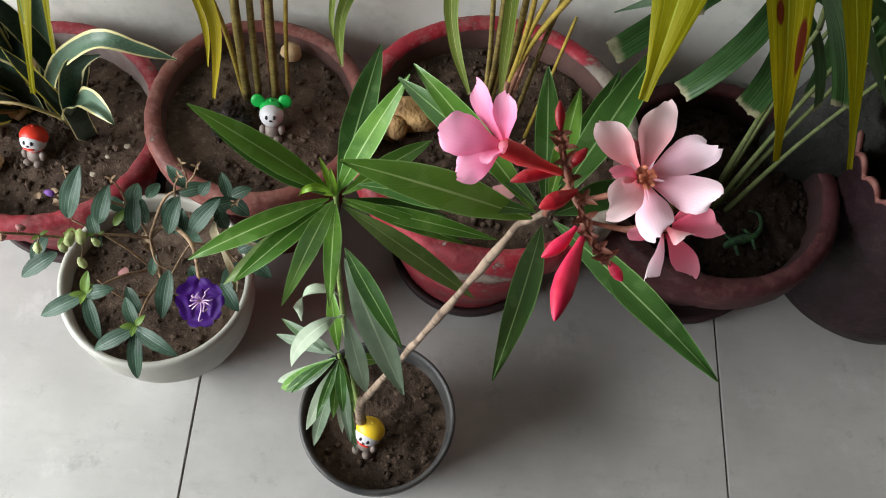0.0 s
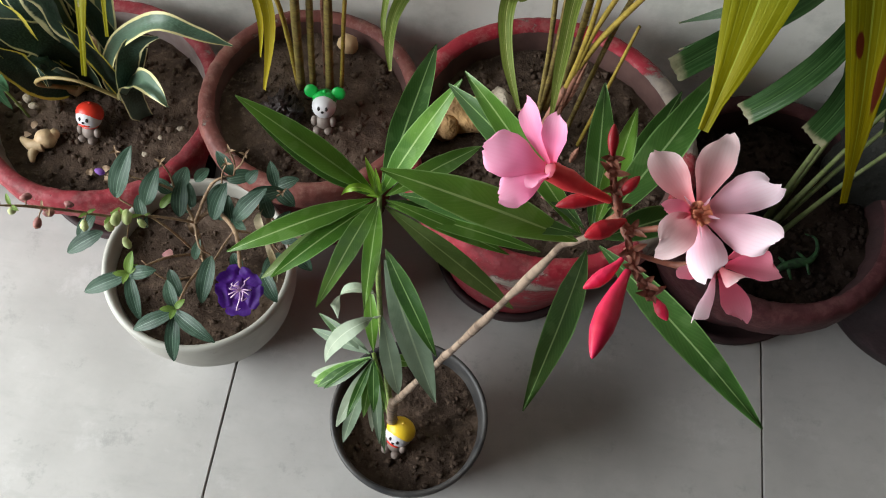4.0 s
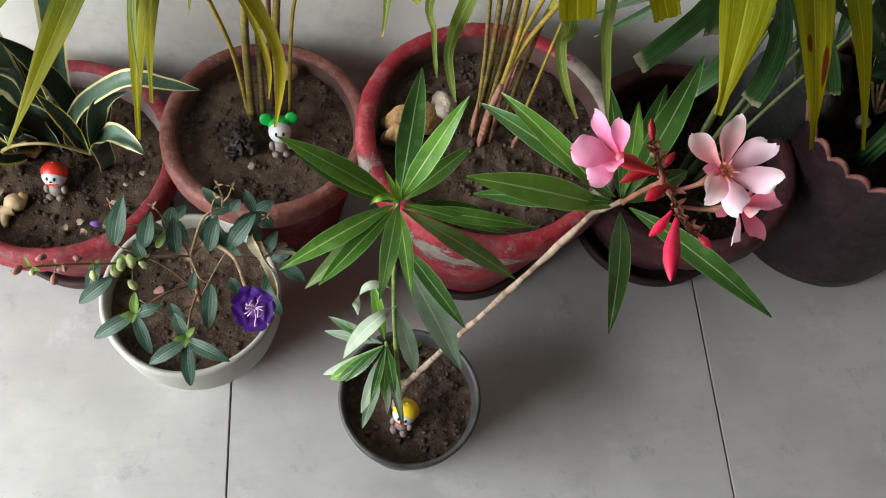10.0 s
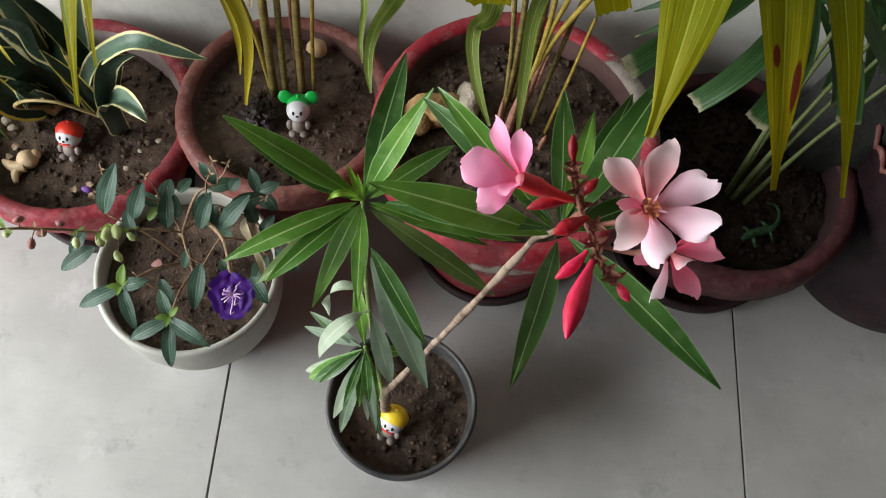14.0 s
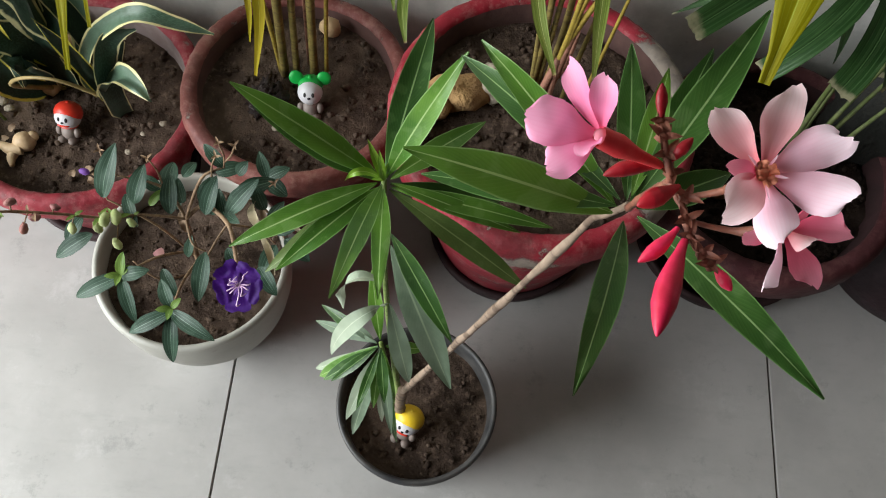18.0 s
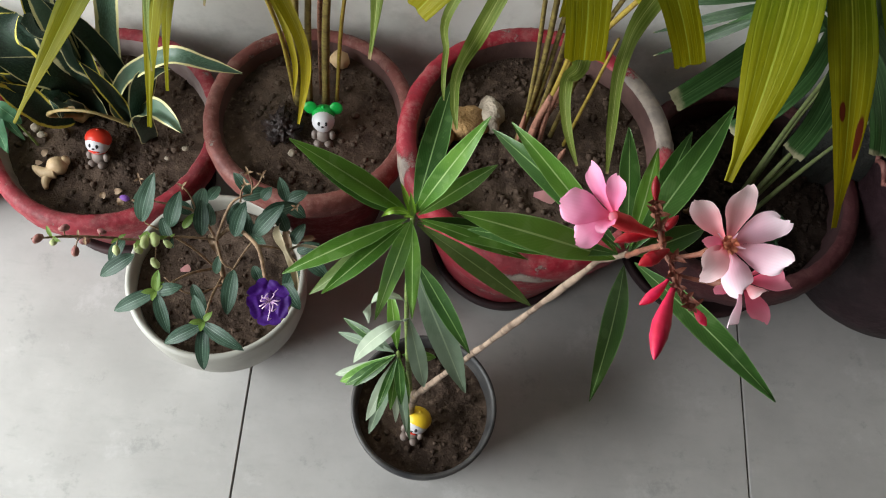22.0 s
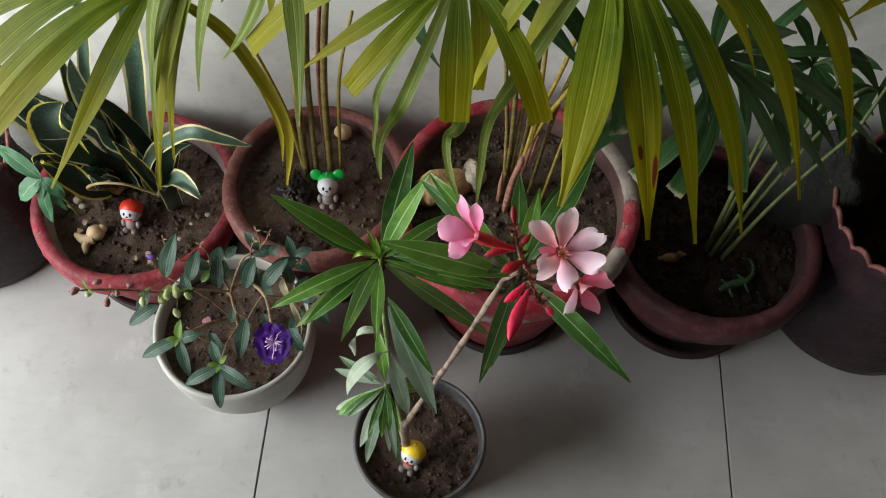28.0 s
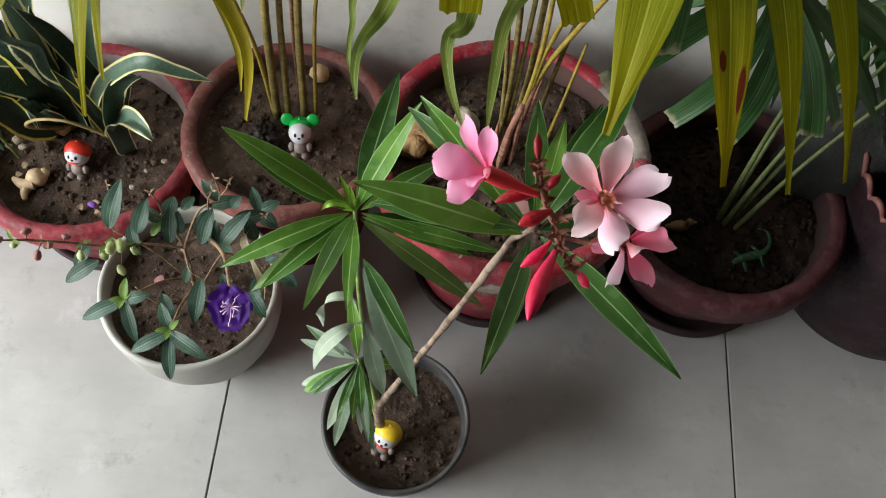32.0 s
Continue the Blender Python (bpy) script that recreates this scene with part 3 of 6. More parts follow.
def blade(name, base, tip, width, mat, arch=0.12, shape="lance", fold=0.18, normal=None, nl=14, nw=4, pleat=0.0, sway=0.0, wave=0.0, seed=0.0, roll=0.0, notch=0.0, via=None, cup=0.0, skew=0.0, frill=0.0):
    """A leaf, leaflet or petal from base to tip, bent by arch, folded along its rib."""
    p0, p1 = Vector(base), Vector(tip)
    span = p1 - p0
    up = Vector(normal) if normal is not None else UP.copy()
    t0 = span.normalized()
    up = (up - t0 * up.dot(t0)).normalized()
    if roll:
        up = Matrix.Rotation(radians(roll), 3, t0) @ up
    cross0 = t0.cross(up)
    c = (p0 + p1) / 2 + up * arch * span.length * 2 + cross0 * sway * span.length
    if via is not None:
        c = Vector(via) * 2 - (p0 + p1) / 2
    verts, faces, uvs = [], [], []
    for i in range(nl + 1):
        s = i / nl
        p = bezier(p0, c, p1, s)
        t = ((c - p0) * (1 - s) + (p1 - c) * s).normalized()
        side = t.cross(up).normalized()
        nn = side.cross(t)
        w = width * SHAPES[shape](s) / 2
        for k in range(nw + 1):
            u = 2 * k / nw - 1
            lift = fold * abs(u) * w + pleat * width * (0.5 if k % 2 else -0.5)
            lift += wave * width * noise.noise(Vector((s * 4.2 + seed, u * 1.3, seed * 1.7)))
            lift += cup * w * u * u + frill * width * s * s * u * u * math.sin(s * 11 + u * 2.2 + seed)
            edge = 1 + 0.05 * noise.noise(Vector((s * 9 + seed * 3, u * 5, 1.5)))
            along = -notch * width * (1 - abs(u)) ** 2 * (s > 0.98)
            along += 0.45 * skew * u * width * s ** 4
            if shape == "ray" and s > 0.8:
                along += 0.10 * width * (s - 0.8) * 5 * noise.noise(Vector((u * 2.6, seed, 0.7)))
            if shape == "blunt" and i == nl:
                along += 0.10 * width * noise.noise(Vector((u * 6, seed, 0.3)))
            verts.append(p + side * u * w * edge + nn * lift + t * along)
            uvs.append((k / nw, s))
    m = nw + 1
    for i in range(nl):
        for k in range(nw):
            a = i * m + k
            faces.append((a, a + 1, a + m + 1, a + m))
    return mesh_of(name, verts, faces, mat, uvs)


def ribbon(name, pts, widths, mat, normal=None, twist=None, cup=0.3, wave=0.1, seed=0.0, nw=6, steps=7):
    """A long leaf that runs smoothly through its points, with a width and a twist (degrees) at each."""
    pts = [Vector(p) for p in pts]
    twist = twist or [0] * len(pts)
    up0 = Vector(normal) if normal is not None else UP
    mids, wide, turn, along = [], [], [], []
    for i in range(len(pts) - 1):
        a, p, q, b = pts[max(i - 1, 0)], pts[i], pts[i + 1], pts[min(i + 2, len(pts) - 1)]
        for k in range(steps + (i == len(pts) - 2)):
            f = k / steps
            mids.append(0.5 * ((2 * p) + (q - a) * f + (2 * a - 5 * p + 4 * q - b) * f * f + (3 * p - a - 3 * q + b) * f ** 3))
            e = f * f * (3 - 2 * f)
            wide.append(widths[i] * (1 - e) + widths[i + 1] * e)
            turn.append(twist[i] * (1 - e) + twist[i + 1] * e)
            along.append((i + f) / (len(pts) - 1))
    verts, uvs, faces = [], [], []
    for i, p in enumerate(mids):
        t = (mids[min(i + 1, len(mids) - 1)] - mids[max(i - 1, 0)]).normalized()
        up = Matrix.Rotation(radians(turn[i]), 3, t) @ (up0 - t * up0.dot(t)).normalized()
        side = t.cross(up)
        for k in range(nw + 1):
            u = 2 * k / nw - 1
            lift = cup * abs(u) ** 1.5 * wide[i] / 2 + wave * wide[i] * u * noise.noise(Vector((along[i] * 5 + seed, u * 0.8, seed * 1.7)))
            verts.append(p + side * u * wide[i] / 2 * (1 + 0.06 * noise.noise(Vector((along[i] * 11 + seed, u * 4, 2.5)))) + up * lift)
            uvs.append((k / nw, along[i]))
    m = nw + 1
    for i in range(len(mids) - 1):
        for k in range(nw):
            a = i * m + k
            faces.append((a, a + 1, a + m + 1, a + m))
    return mesh_of(name, verts, faces, mat, uvs)


def pebble(name, at, size, mat, rough=0.25, seed=0.0, turn=0.0, subdiv=2, freq=1.3):
    """A stone: a sphere worn and dented by noise, resting with its middle at the place."""
    bm = bmesh.new()
    bmesh.ops.create_icosphere(bm, subdivisions=subdiv, radius=1.0)
    rot = Matrix.Rotation(radians(turn), 3, "Z")
    for v in bm.verts:
        k = 1 + rough * noise.noise(v.co * freq + Vector((seed, seed * 2, 0))) + rough * 0.4 * noise.noise(v.co * freq * 3 + Vector((seed, 0, 4)))
        v.co = rot @ Vector((v.co.x * size[0] * k, v.co.y * size[1] * k, v.co.z * size[2] * k)) + Vector(at)
    me = bpy.data.meshes.new(name)
    bm.to_mesh(me)
    bm.free()
    me.materials.append(mat)
    for p in me.polygons:
        p.use_smooth = True
    return me


def joined(name, meshes, mats):
    """One mesh from several, each with its own material of the list."""
    verts, faces, picks = [], [], []
    for me, k in meshes:
        o = len(verts)
        verts += [v.co.copy() for v in me.vertices]
        faces += [tuple(o + i for i in p.vertices) for p in me.polygons]
        picks += [k] * len(me.polygons)
        bpy.data.meshes.remove(me)
    return mesh_of(name, verts, faces, mats, picks=picks)


def soil_bed(parent, centre, radius, z, mat, seed, lump=0.006, clods=90, clod_size=0.0042):
    """Uneven earth that fills a pot, and the crumbs on it."""
    rings, segs = 40, 120
    verts, faces = [Vector((centre[0], centre[1], z))], []

    def height(x, y, r):
        h = lump * noise.noise(Vector((x * 22 + seed, y * 22, 0.5))) + lump * 0.7 * noise.noise(Vector((x * 70, y * 70 + seed, 2))) + lump * 0.45 * abs(noise.noise(Vector((x * 190, y * 190 + seed, 5))))
        return z + h - 0.004 * (r / radius) ** 3

    for i in range(1, rings + 1):
        r = radius * i / rings
        for k in range(segs):
            a = 2 * math.pi * k / segs
            x, y = centre[0] + r * math.cos(a), centre[1] + r * math.sin(a)
            verts.append(Vector((x, y, height(x, y, r))))
    for k in range(segs):
        faces.append((0, 1 + k, 1 + (k + 1) % segs))
    for i in range(rings - 1):
        for k in range(segs):
            a, b = 1 + i * segs + k, 1 + i * segs + (k + 1) % segs
            faces.append((a, a + segs, b + segs, b))
    part("soil", mesh_of("soil", verts, faces, mat), parent, "dry crumbly brown earth")
    rnd = random.Random(seed)
    cv, cf = [], []
    octa = [(1, 0, 0), (0, 1, 0), (-1, 0, 0), (0, -1, 0), (0, 0, 1), (0, 0, -1), (0.7, 0.7, 0.5), (-0.7, 0.6, 0.5)]
    tri = [(0, 6, 4), (6, 1, 4), (1, 7, 4), (7, 2, 4), (2, 3, 4), (3, 0, 4), (0, 3, 5), (3, 2, 5), (2, 1, 5), (1, 0, 5), (0, 1, 6), (1, 2, 7)]
    for _ in range(clods * 10):
        r, a = radius * 0.95 * math.sqrt(rnd.random()), rnd.random() * 6.283
        x, y = centre[0] + r * math.cos(a), centre[1] + r * math.sin(a)
        s = clod_size * (0.12 + rnd.random() ** 7 * 1.15)
        o = len(cv)
        at = Vector((x, y, height(x, y, r) + s * 0.15))
        for p in octa:
            cv.append(at + Vector(p) * s * (0.7 + 0.6 * rnd.random()))
        cf += [tuple(o + i for i in f) for f in tri]
    ob = part("soil_grit", mesh_of("soil_grit", cv, cf, mat), parent, "loose crumbs and grit on the earth")
    ob["kind"] = "stuff"


def clay_pot(label, centre, r, z, rb, paint, soil_z, seed, soil=SOIL, saucer=None, lip=0.017, band=0.034, lump=0.006, clods=120, inner=INNER_CLAY, lower=None):
    """Earthenware pot with a heavy rolled rim, earth and, where it has one, a saucer."""
    pot = thing("flower_pot", (centre[0], centre[1], 0), label, "flower pot")
    z0 = 0.012 if saucer else 0.0
    rn = r - 0.010
    prof = [(rb * 0.2, z0 + 0.002), (rb - 0.006, z0), (rb, z0 + 0.006), (rb + (rn - rb) * 0.55, z0 + (z - band - z0) * 0.55), (rn - 0.004, z - band - 0.004)]
    body = lathe(prof, (*centre, 0), 80, 0.012, seed)
    part("body", mesh_of("body", *body, lower or paint), pot)
    rim = [(rn - 0.006, z - band - 0.006), (r - 0.003, z - band), (r, z - band + 0.006), (r + 0.001, z - 0.010), (r - 0.002, z - 0.003), (r - 0.007, z), (r - lip + 0.003, z - 0.001), (r - lip, z - 0.005), (r - lip - 0.003, z - 0.03), (r - lip - 0.008, min(z - 0.06, soil_z - 0.02))]
    part("rim", mesh_of("rim", *lathe(rim, (*centre, 0), 180, 0.014, seed + 4, rag=0.008), [paint, inner], picks=[int(k % 9 >= 7) for k in range(180 * 9)]), pot, "thick rolled rim with scuffed paint")
    soil_bed(pot, centre, r - lip - 0.002, soil_z, soil, seed, lump, clods)
    if saucer:
        sp = [(0.01, 0.001), (saucer - 0.01, 0.0), (saucer, 0.004), (saucer + 0.004, 0.022), (saucer, 0.024), (saucer - 0.005, 0.02), (saucer - 0.012, 0.0105), (0.01, 0.010)]
        dish = thing("saucer", (centre[0], centre[1], 0), "shallow dark clay saucer under a flower pot", "saucer", "pot saucers")
        part("dish", mesh_of("dish", *lathe(sp, (*centre, 0), 72, 0.008, seed), SAUCER_DARK), dish)
    return pot

# ---- the room ----
WALL_Y = 0.46


def box_mesh(name, lo, hi, mat, bevel=0.0):
    bm = bmesh.new()
    bmesh.ops.create_cube(bm, size=1.0)
    for v in bm.verts:
        v.co = Vector([(lo[i] + hi[i]) / 2 + v.co[i] * (hi[i] - lo[i]) for i in range(3)])
    if bevel:
        bmesh.ops.bevel(bm, geom=list(bm.edges), offset=bevel, segments=2, affect="EDGES")
    me = bpy.data.meshes.new(name)
    bm.to_mesh(me)
    bm.free()
    me.materials.append(mat)
    return me


def structure(name, lo, hi, mat, label, category="wall", bevel=0.0):
    ob = new(name, box_mesh(name, lo, hi, mat, bevel))
    return tagged(ob, label, category, kind="structure")


structure("wall_north", (-2.2, WALL_Y, -0.02), (2.2, WALL_Y + 0.12, 2.7), WALL, "off-white painted plaster wall with faint stains")
# Added unseen walls and ceiling; their dark brown shapes the bounced light.
structure("wall_south", (-2.2, -3.22, -0.02), (2.2, -3.1, 2.7), ROOM_WALL, "unseen wall, dark brown to dim and warm the bounced light")
structure("wall_east", (2.2, -3.22, -0.02), (2.32, WALL_Y + 0.12, 2.7), ROOM_WALL, "unseen wall, dark brown to dim and warm the bounced light")
structure("wall_west_low", (-1.72, -3.22, -0.02), (-1.60, -1.55, 2.7), ROOM_WALL, "unseen wall beside the balcony door, dark brown to dim and warm the bounced light")
structure("wall_west_high", (-1.72, 0.25, -0.02), (-1.60, WALL_Y, 2.7), ROOM_WALL, "unseen wall beside the balcony door, dark brown to dim and warm the bounced light")
structure("wall_west_top", (-1.72, -1.55, 2.3), (-1.60, 0.25, 2.7), ROOM_WALL, "unseen wall over the balcony door, dark brown to dim and warm the bounced light")
structure("ceiling", (-2.32, -3.22, 2.7), (2.32, WALL_Y + 0.12, 2.8), CEILING, "unseen ceiling, kept dark to dim the bounced light", "ceiling")

# ---- floor: square tiles with dark joints ----
floor = tagged(new("floor", box_mesh("floor", (-2.32, -3.22, -0.06), (2.32, WALL_Y + 0.12, -0.003), GROUT)), "pale grey glossy floor tiles with thin dark joints", "floor", kind="structure")
J = 0.0009
tile_me = box_mesh("tile", (J, J, -0.012), (0.6 - J, 0.6 - J, 0.0), TILE, 0.0008)
strip_me = box_mesh("tile", (J, J, -0.012), (0.6 - J, WALL_Y - 0.4, 0.0), TILE, 0.0008)
for ix in range(-4, 4):
    for iy in range(-6, 1):
        x0, y0 = ix * 0.6, iy * 0.6 + 0.4
        ob = new("tile", tile_me if iy else strip_me)
        ob.parent = floor
        ob.location = (x0, y0, 0)

# ---- large pots along the wall ----
clay_pot("crimson painted clay pot full of dry earth, paint scuffed", (-0.181, 0.311), 0.132, 0.165, 0.088, RED_PAINT, 0.136, 3, saucer=0.098, inner=PALE_INNER, lump=0.0045)
clay_pot("brownish red painted clay pot holding palm canes", (0.051, 0.328), 0.117, 0.200, 0.082, BROWN_PAINT, 0.180, 7, lower=BODY_RED, inner=BROWN_INNER, lump=0.004, clods=75)
clay_pot("large crimson clay pot with paint flaked off the rim", (0.293, 0.279), 0.143, 0.270, 0.084, RED_WORN, 0.243, 11, saucer=0.09, lip=0.019, band=0.04, lump=0.0055, clods=140, inner=BROWN_INNER)
clay_pot("dark maroon clay bowl pot standing in the shade", (0.551, 0.309), 0.136, 0.170, 0.088, MAROON_PAINT, 0.14, 15, soil=SOIL_SHADED, saucer=0.106, lip=0.02, band=0.050, lump=0.008, clods=260, inner=DARK_INNER)


# ---- scallop-rimmed pot and the plastic pot at the ends of the row ----
def scalloped(a, r, z, w, dz):
    k = max(0.0, (z - 0.14) / 0.08)
    lobe = abs(math.sin(a * 12 + 0.4)) ** 0.55
    return w * (1 + 0.055 * k * lobe), dz + 0.021 * k * (lobe - 0.6)


def scallop_pot(centre, size=1.0):
    pot = thing("scalloped_pot", (*centre, 0), "dark plum clay pot with a scalloped rim edged in pale clay", "flower pot", "scalloped pots")

    def turned(profile):
        return lathe(profile, (0, 0, 0), 288, 0.012, 21, scalloped)

    def placed(me):
        me.transform(Matrix.Translation((*centre, 0)) @ Matrix.Scale(size, 4))
        return me

    prof = [(0.02, 0.002), (0.120, 0.0), (0.128, 0.006), (0.131, 0.03), (0.121, 0.085), (0.109, 0.14), (0.105, 0.185), (0.109, 0.216)]
    part("body", placed(mesh_of("body", *turned(prof), PLUM_PAINT)), pot)
    rim = [(0.109, 0.216), (0.111, 0.221), (0.109, 0.224), (0.1055, 0.223), (0.103, 0.216), (0.096, 0.165), (0.094, 0.145)]
    part("scalloped_rim", placed(mesh_of("scalloped_rim", *turned(rim), [SCALLOP_EDGE, PLUM_PAINT], picks=[int(k % 6 >= 4) for k in range(288 * 6)])), pot, "pale chipped scalloped edge")
    soil_bed(pot, centre, 0.096 * size, 0.165 * size, SOIL_SHADED, 23, 0.006, 80)
    return pot


scallop_pot((0.795, 0.325))


def plastic_pot(centre, r, z, rb, label, seed, mat):
    pot = thing("plastic_pot", (*centre, 0), label, "flower pot")
    prof = [(0.01, 0.003), (rb - 0.004, 0.0), (rb, 0.004), (rb + (r - rb) * 0.75, z * 0.72), (rb + (r - rb) * 0.8, z - 0.022)]
    part("body", mesh_of("body", *lathe(prof, (*centre, 0), 72), mat), pot)
    rim = [(rb + (r - rb) * 0.8, z - 0.023), (r - 0.002, z - 0.02), (r, z - 0.004), (r - 0.001, z), (r - 0.004, z), (r - 0.006, z - 0.004), (r - 0.010, z - 0.05)]
    part("rim", mesh_of("rim", *lathe(rim, (*centre, 0), 96), mat), pot, "thin moulded rim")
    return pot


pot_black = plastic_pot((0.204, 0.027), 0.0755, 0.142, 0.051, "small black plastic nursery pot with brown earth", 31, BLACK_PLASTIC)
soil_bed(pot_black, (0.204, 0.027), 0.0685, 0.122, SOIL, 33, 0.004, 30, 0.0035)
scallop_pot((-0.440, 0.334), 0.83)


def bowl_pot(centre):
    pot = thing("bowl_pot", (*centre, 0), "pale grey glazed bowl pot with rounded sides", "flower pot")
    prof = [(0.01, 0.002), (0.044, 0.0), (0.048, 0.003), (0.058, 0.020), (0.073, 0.052), (0.085, 0.088), (0.0915, 0.120), (0.0930, 0.142), (0.0928, 0.156)]
    part("body", mesh_of("body", *lathe(prof, (*centre, 0), 96, 0.006, 51), GREY_POT), pot)
    rim = [(0.0928, 0.156), (0.0940, 0.160), (0.0928, 0.164), (0.0900, 0.1655), (0.0873, 0.164), (0.0863, 0.160), (0.0845, 0.12)]
    part("rim", mesh_of("rim", *lathe(rim, (*centre, 0), 96, 0.006, 51), GREY_POT), pot, "broad rounded rim")
    soil_bed(pot, centre, 0.0845, 0.146, SOIL, 53, 0.004, 50, 0.0035)
    return pot


bowl_pot((-0.025, 0.141))

# ---- oleander in the black pot ----
oleander = thing("oleander", (0.192, 0.02, 0.12), "young oleander with long green leaves and pink flowers", "plant")
part("stem", tube("stem", [(0.190, 0.022, 0.115), (0.189, 0.014, 0.18), (0.191, 0.006, 0.262)], [0.0052, 0.0046, 0.0042], TAN_BARK, knots=0.15), oleander)
BRANCH = [Vector(p) for p in ((0.191, 0.006, 0.258), (0.214, -0.006, 0.395), (0.238, -0.018, 0.535), (0.258, -0.031, 0.668), (0.264, -0.038, 0.694))]
rnd = random.Random(19)
pts, radii = [], []
for k in range(4):
    steps = (9, 9, 9, 3)[k]
    for q in range(steps):
        s = q / steps
        j = Vector((rnd.random() - 0.5, rnd.random() - 0.5, 0)) * 0.0006
        pts.append(BRANCH[k].lerp(BRANCH[k + 1], s) + (j if k or q else Vector()))
        radii.append((0.0027, 0.0022, 0.0018, 0.0014)[k] * (1 - s) + (0.0022, 0.0018, 0.0014, 0.0011)[k] * s + (0.0006 if rnd.random() < 0.3 else 0.0))
part("branch", tube("branch", pts + [BRANCH[-1]], radii + [0.0013], TAN_BARK), oleander, "pale knobbly woody branch with leaf scars")
part("shoot", tube("shoot", [(0.189, 0.012, 0.20), (0.180, 0.026, 0.32), (0.174, 0.040, 0.43), (0.173, 0.053, 0.524)], [0.0028, 0.0022, 0.0018, 0.0015], GREEN_STEM), oleander)
part("side_shoot", tube("side_shoot", [(0.188, 0.016, 0.16), (0.178, 0.024, 0.25), (0.172, 0.026, 0.318)], [0.0026, 0.0022, 0.0016], GREEN_STEM), oleander)

W1, W2, W3 = (0.173, 0.053, 0.524), (0.264, -0.039, 0.694), (0.172, 0.026, 0.315)
